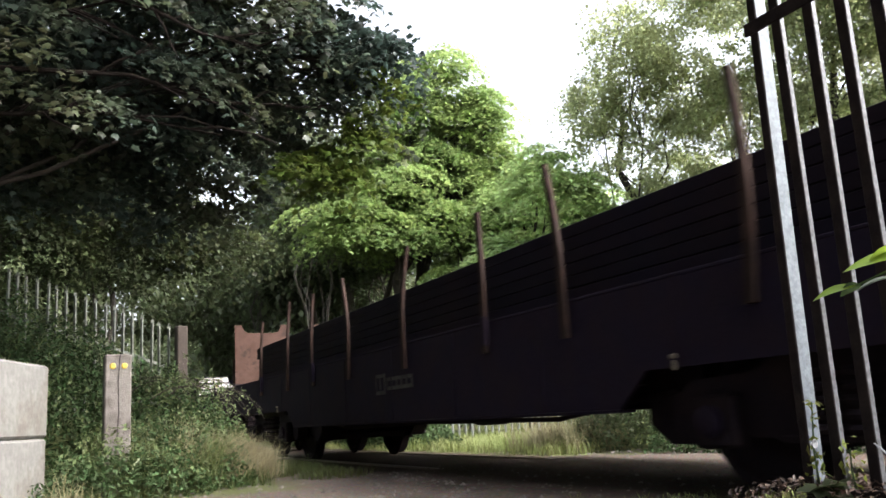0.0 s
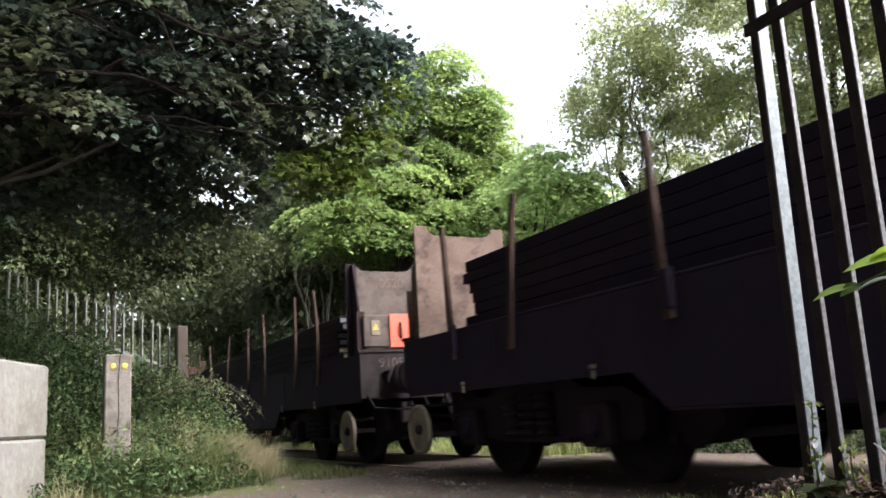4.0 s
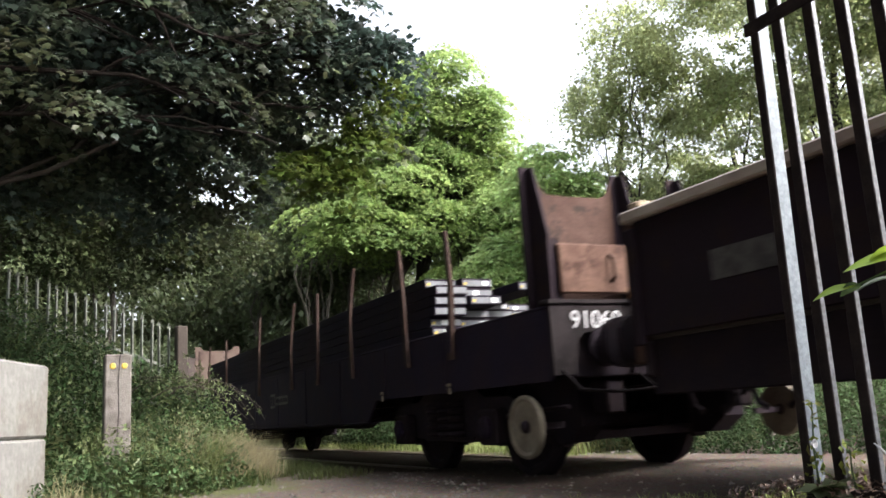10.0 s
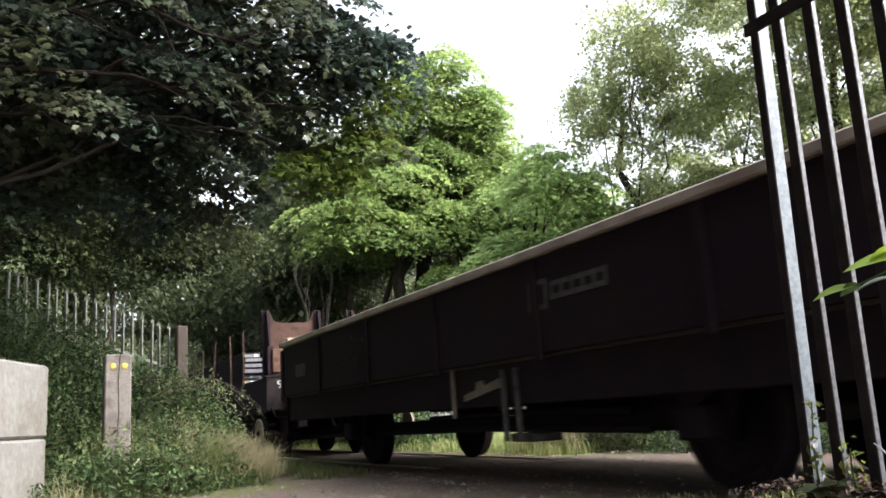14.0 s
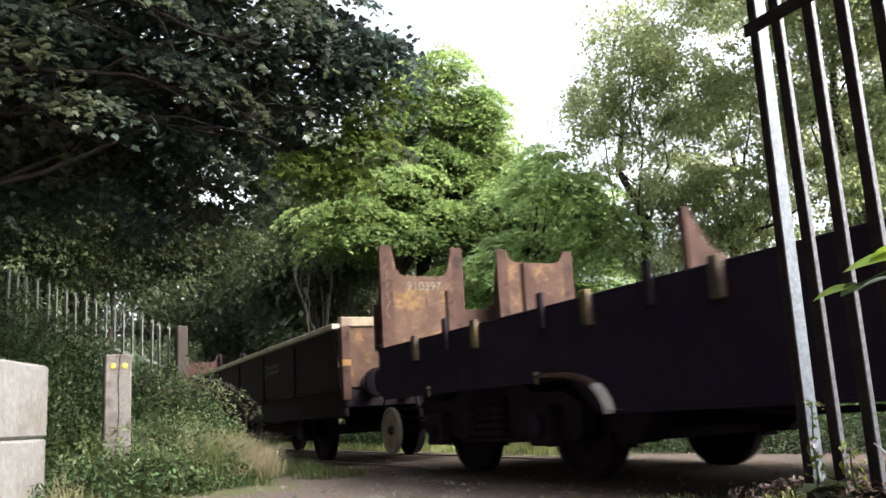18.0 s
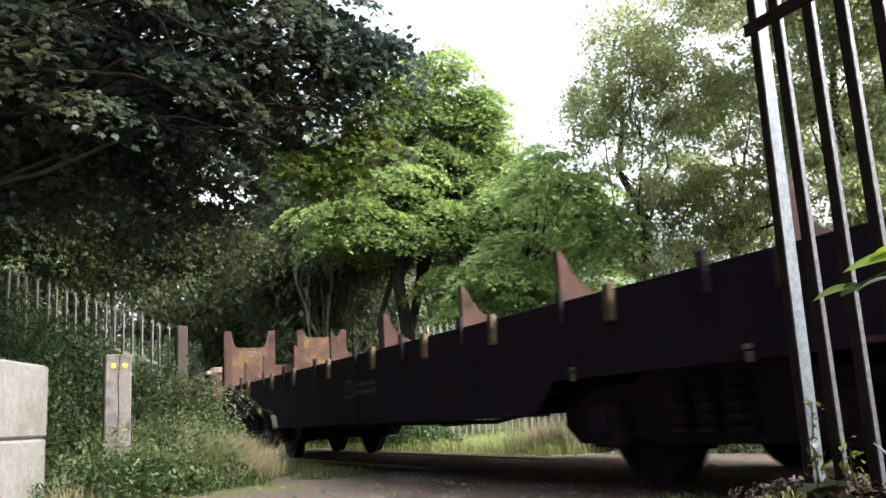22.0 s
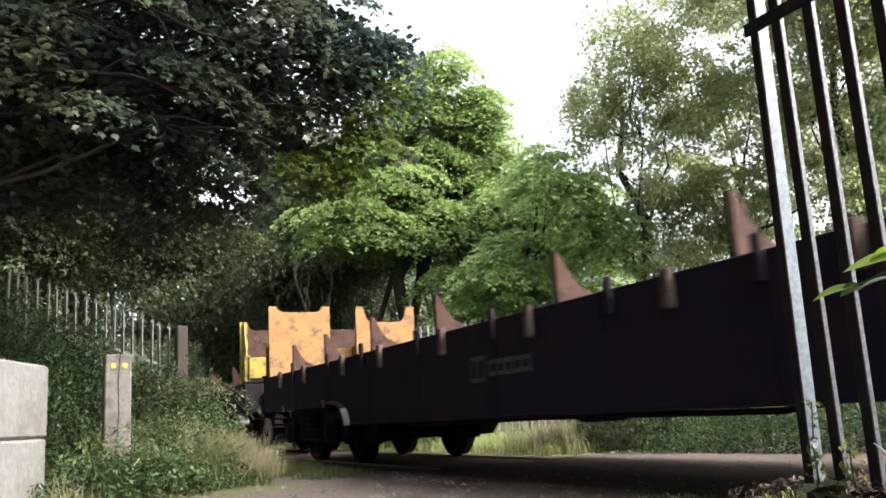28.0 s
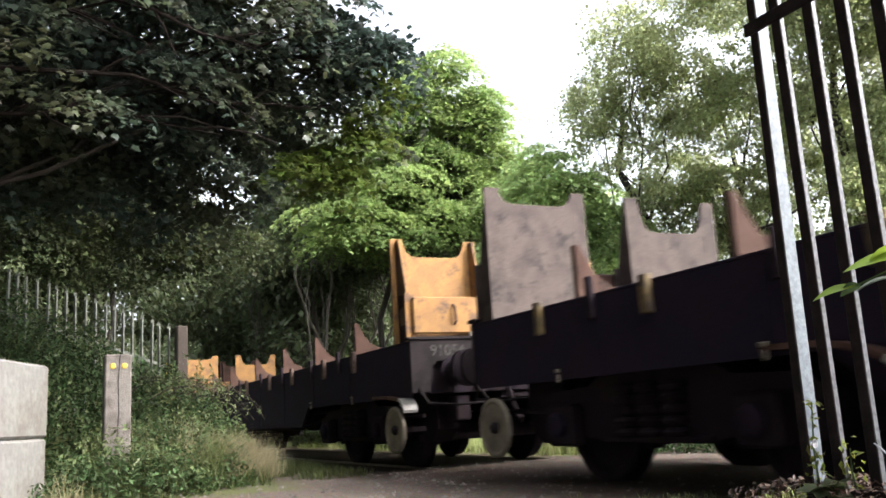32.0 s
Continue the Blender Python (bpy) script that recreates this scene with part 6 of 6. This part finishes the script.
sg = part("grey_sign", bm, M_LABEL, w5, "grey sign on the amber beam")
for k in range(3):
    bm = bmesh.new()
    box(bm, -0.05 + 0.24 * k, 0.13 + 0.24 * k, 0.040, 0.0445, 1.73, 1.81)
    part("writing_bar", bm, M_TAG, sg)

# ---- how the train moves ----
# seconds and metres rolled since the start
ROLLED = [(0, 0.0), (4, 9.06), (8, 17.98), (12, 26.8), (16, 35.6), (20, 44.4), (22, 48.85), (24, 53.45), (26, 58.17), (28, 63.0), (30, 67.97), (31, 70.46), (32, 72.9)]


def rolled(t):
    """Metres rolled at t, by a smooth curve through the table."""
    ts = [a for a, _ in ROLLED]
    ss = [b for _, b in ROLLED]
    sl = []
    for i in range(len(ts)):
        a, b = max(0, i - 1), min(len(ts) - 1, i + 1)
        sl.append((ss[b] - ss[a]) / (ts[b] - ts[a]))
    i = min(len(ts) - 2, max(0, next((k for k in range(len(ts) - 1) if t <= ts[k + 1]), len(ts) - 2)))
    h = ts[i + 1] - ts[i]
    u = (t - ts[i]) / h
    return ss[i] * (2 * u**3 - 3 * u**2 + 1) + h * sl[i] * (u**3 - 2 * u**2 + u) + ss[i + 1] * (3 * u**2 - 2 * u**3) + h * sl[i + 1] * (u**3 - u**2)


# each wagon's rear headstock at the start
STARTS = {"w0": 18.1, "w1": 0.63, "w2": -16.94, "w3": -29.42, "w4": -47.13, "w5": -64.74, "w6": -82.34}


def motions():
    times = [0.5 * k for k in range(65)]
    turns = [0.28 * k for k in range(115)] + [32.0]
    for key, wagon, sets, load in (("w0", w0, sets0, load0), ("w1", w1, sets1, load1), ("w2", w2, sets2, load2), ("w3", w3, sets3, None), ("w4", w4, sets4, None), ("w5", w5, sets5, None), ("w6", w6, sets6, None)):
        start = STARTS[key]
        rows = [(t, pose(TRACK_X, start + rolled(t), 0)) for t in times]
        walk(wagon, rows)
        if load:
            walk(load, rows)
        for ws in sets:
            at = ws.location.copy()
            walk(ws, [(t, pose(at.x, at.y, at.z, -math.degrees(rolled(t) / RADIUS), 0, 0)) for t in turns])


motions()
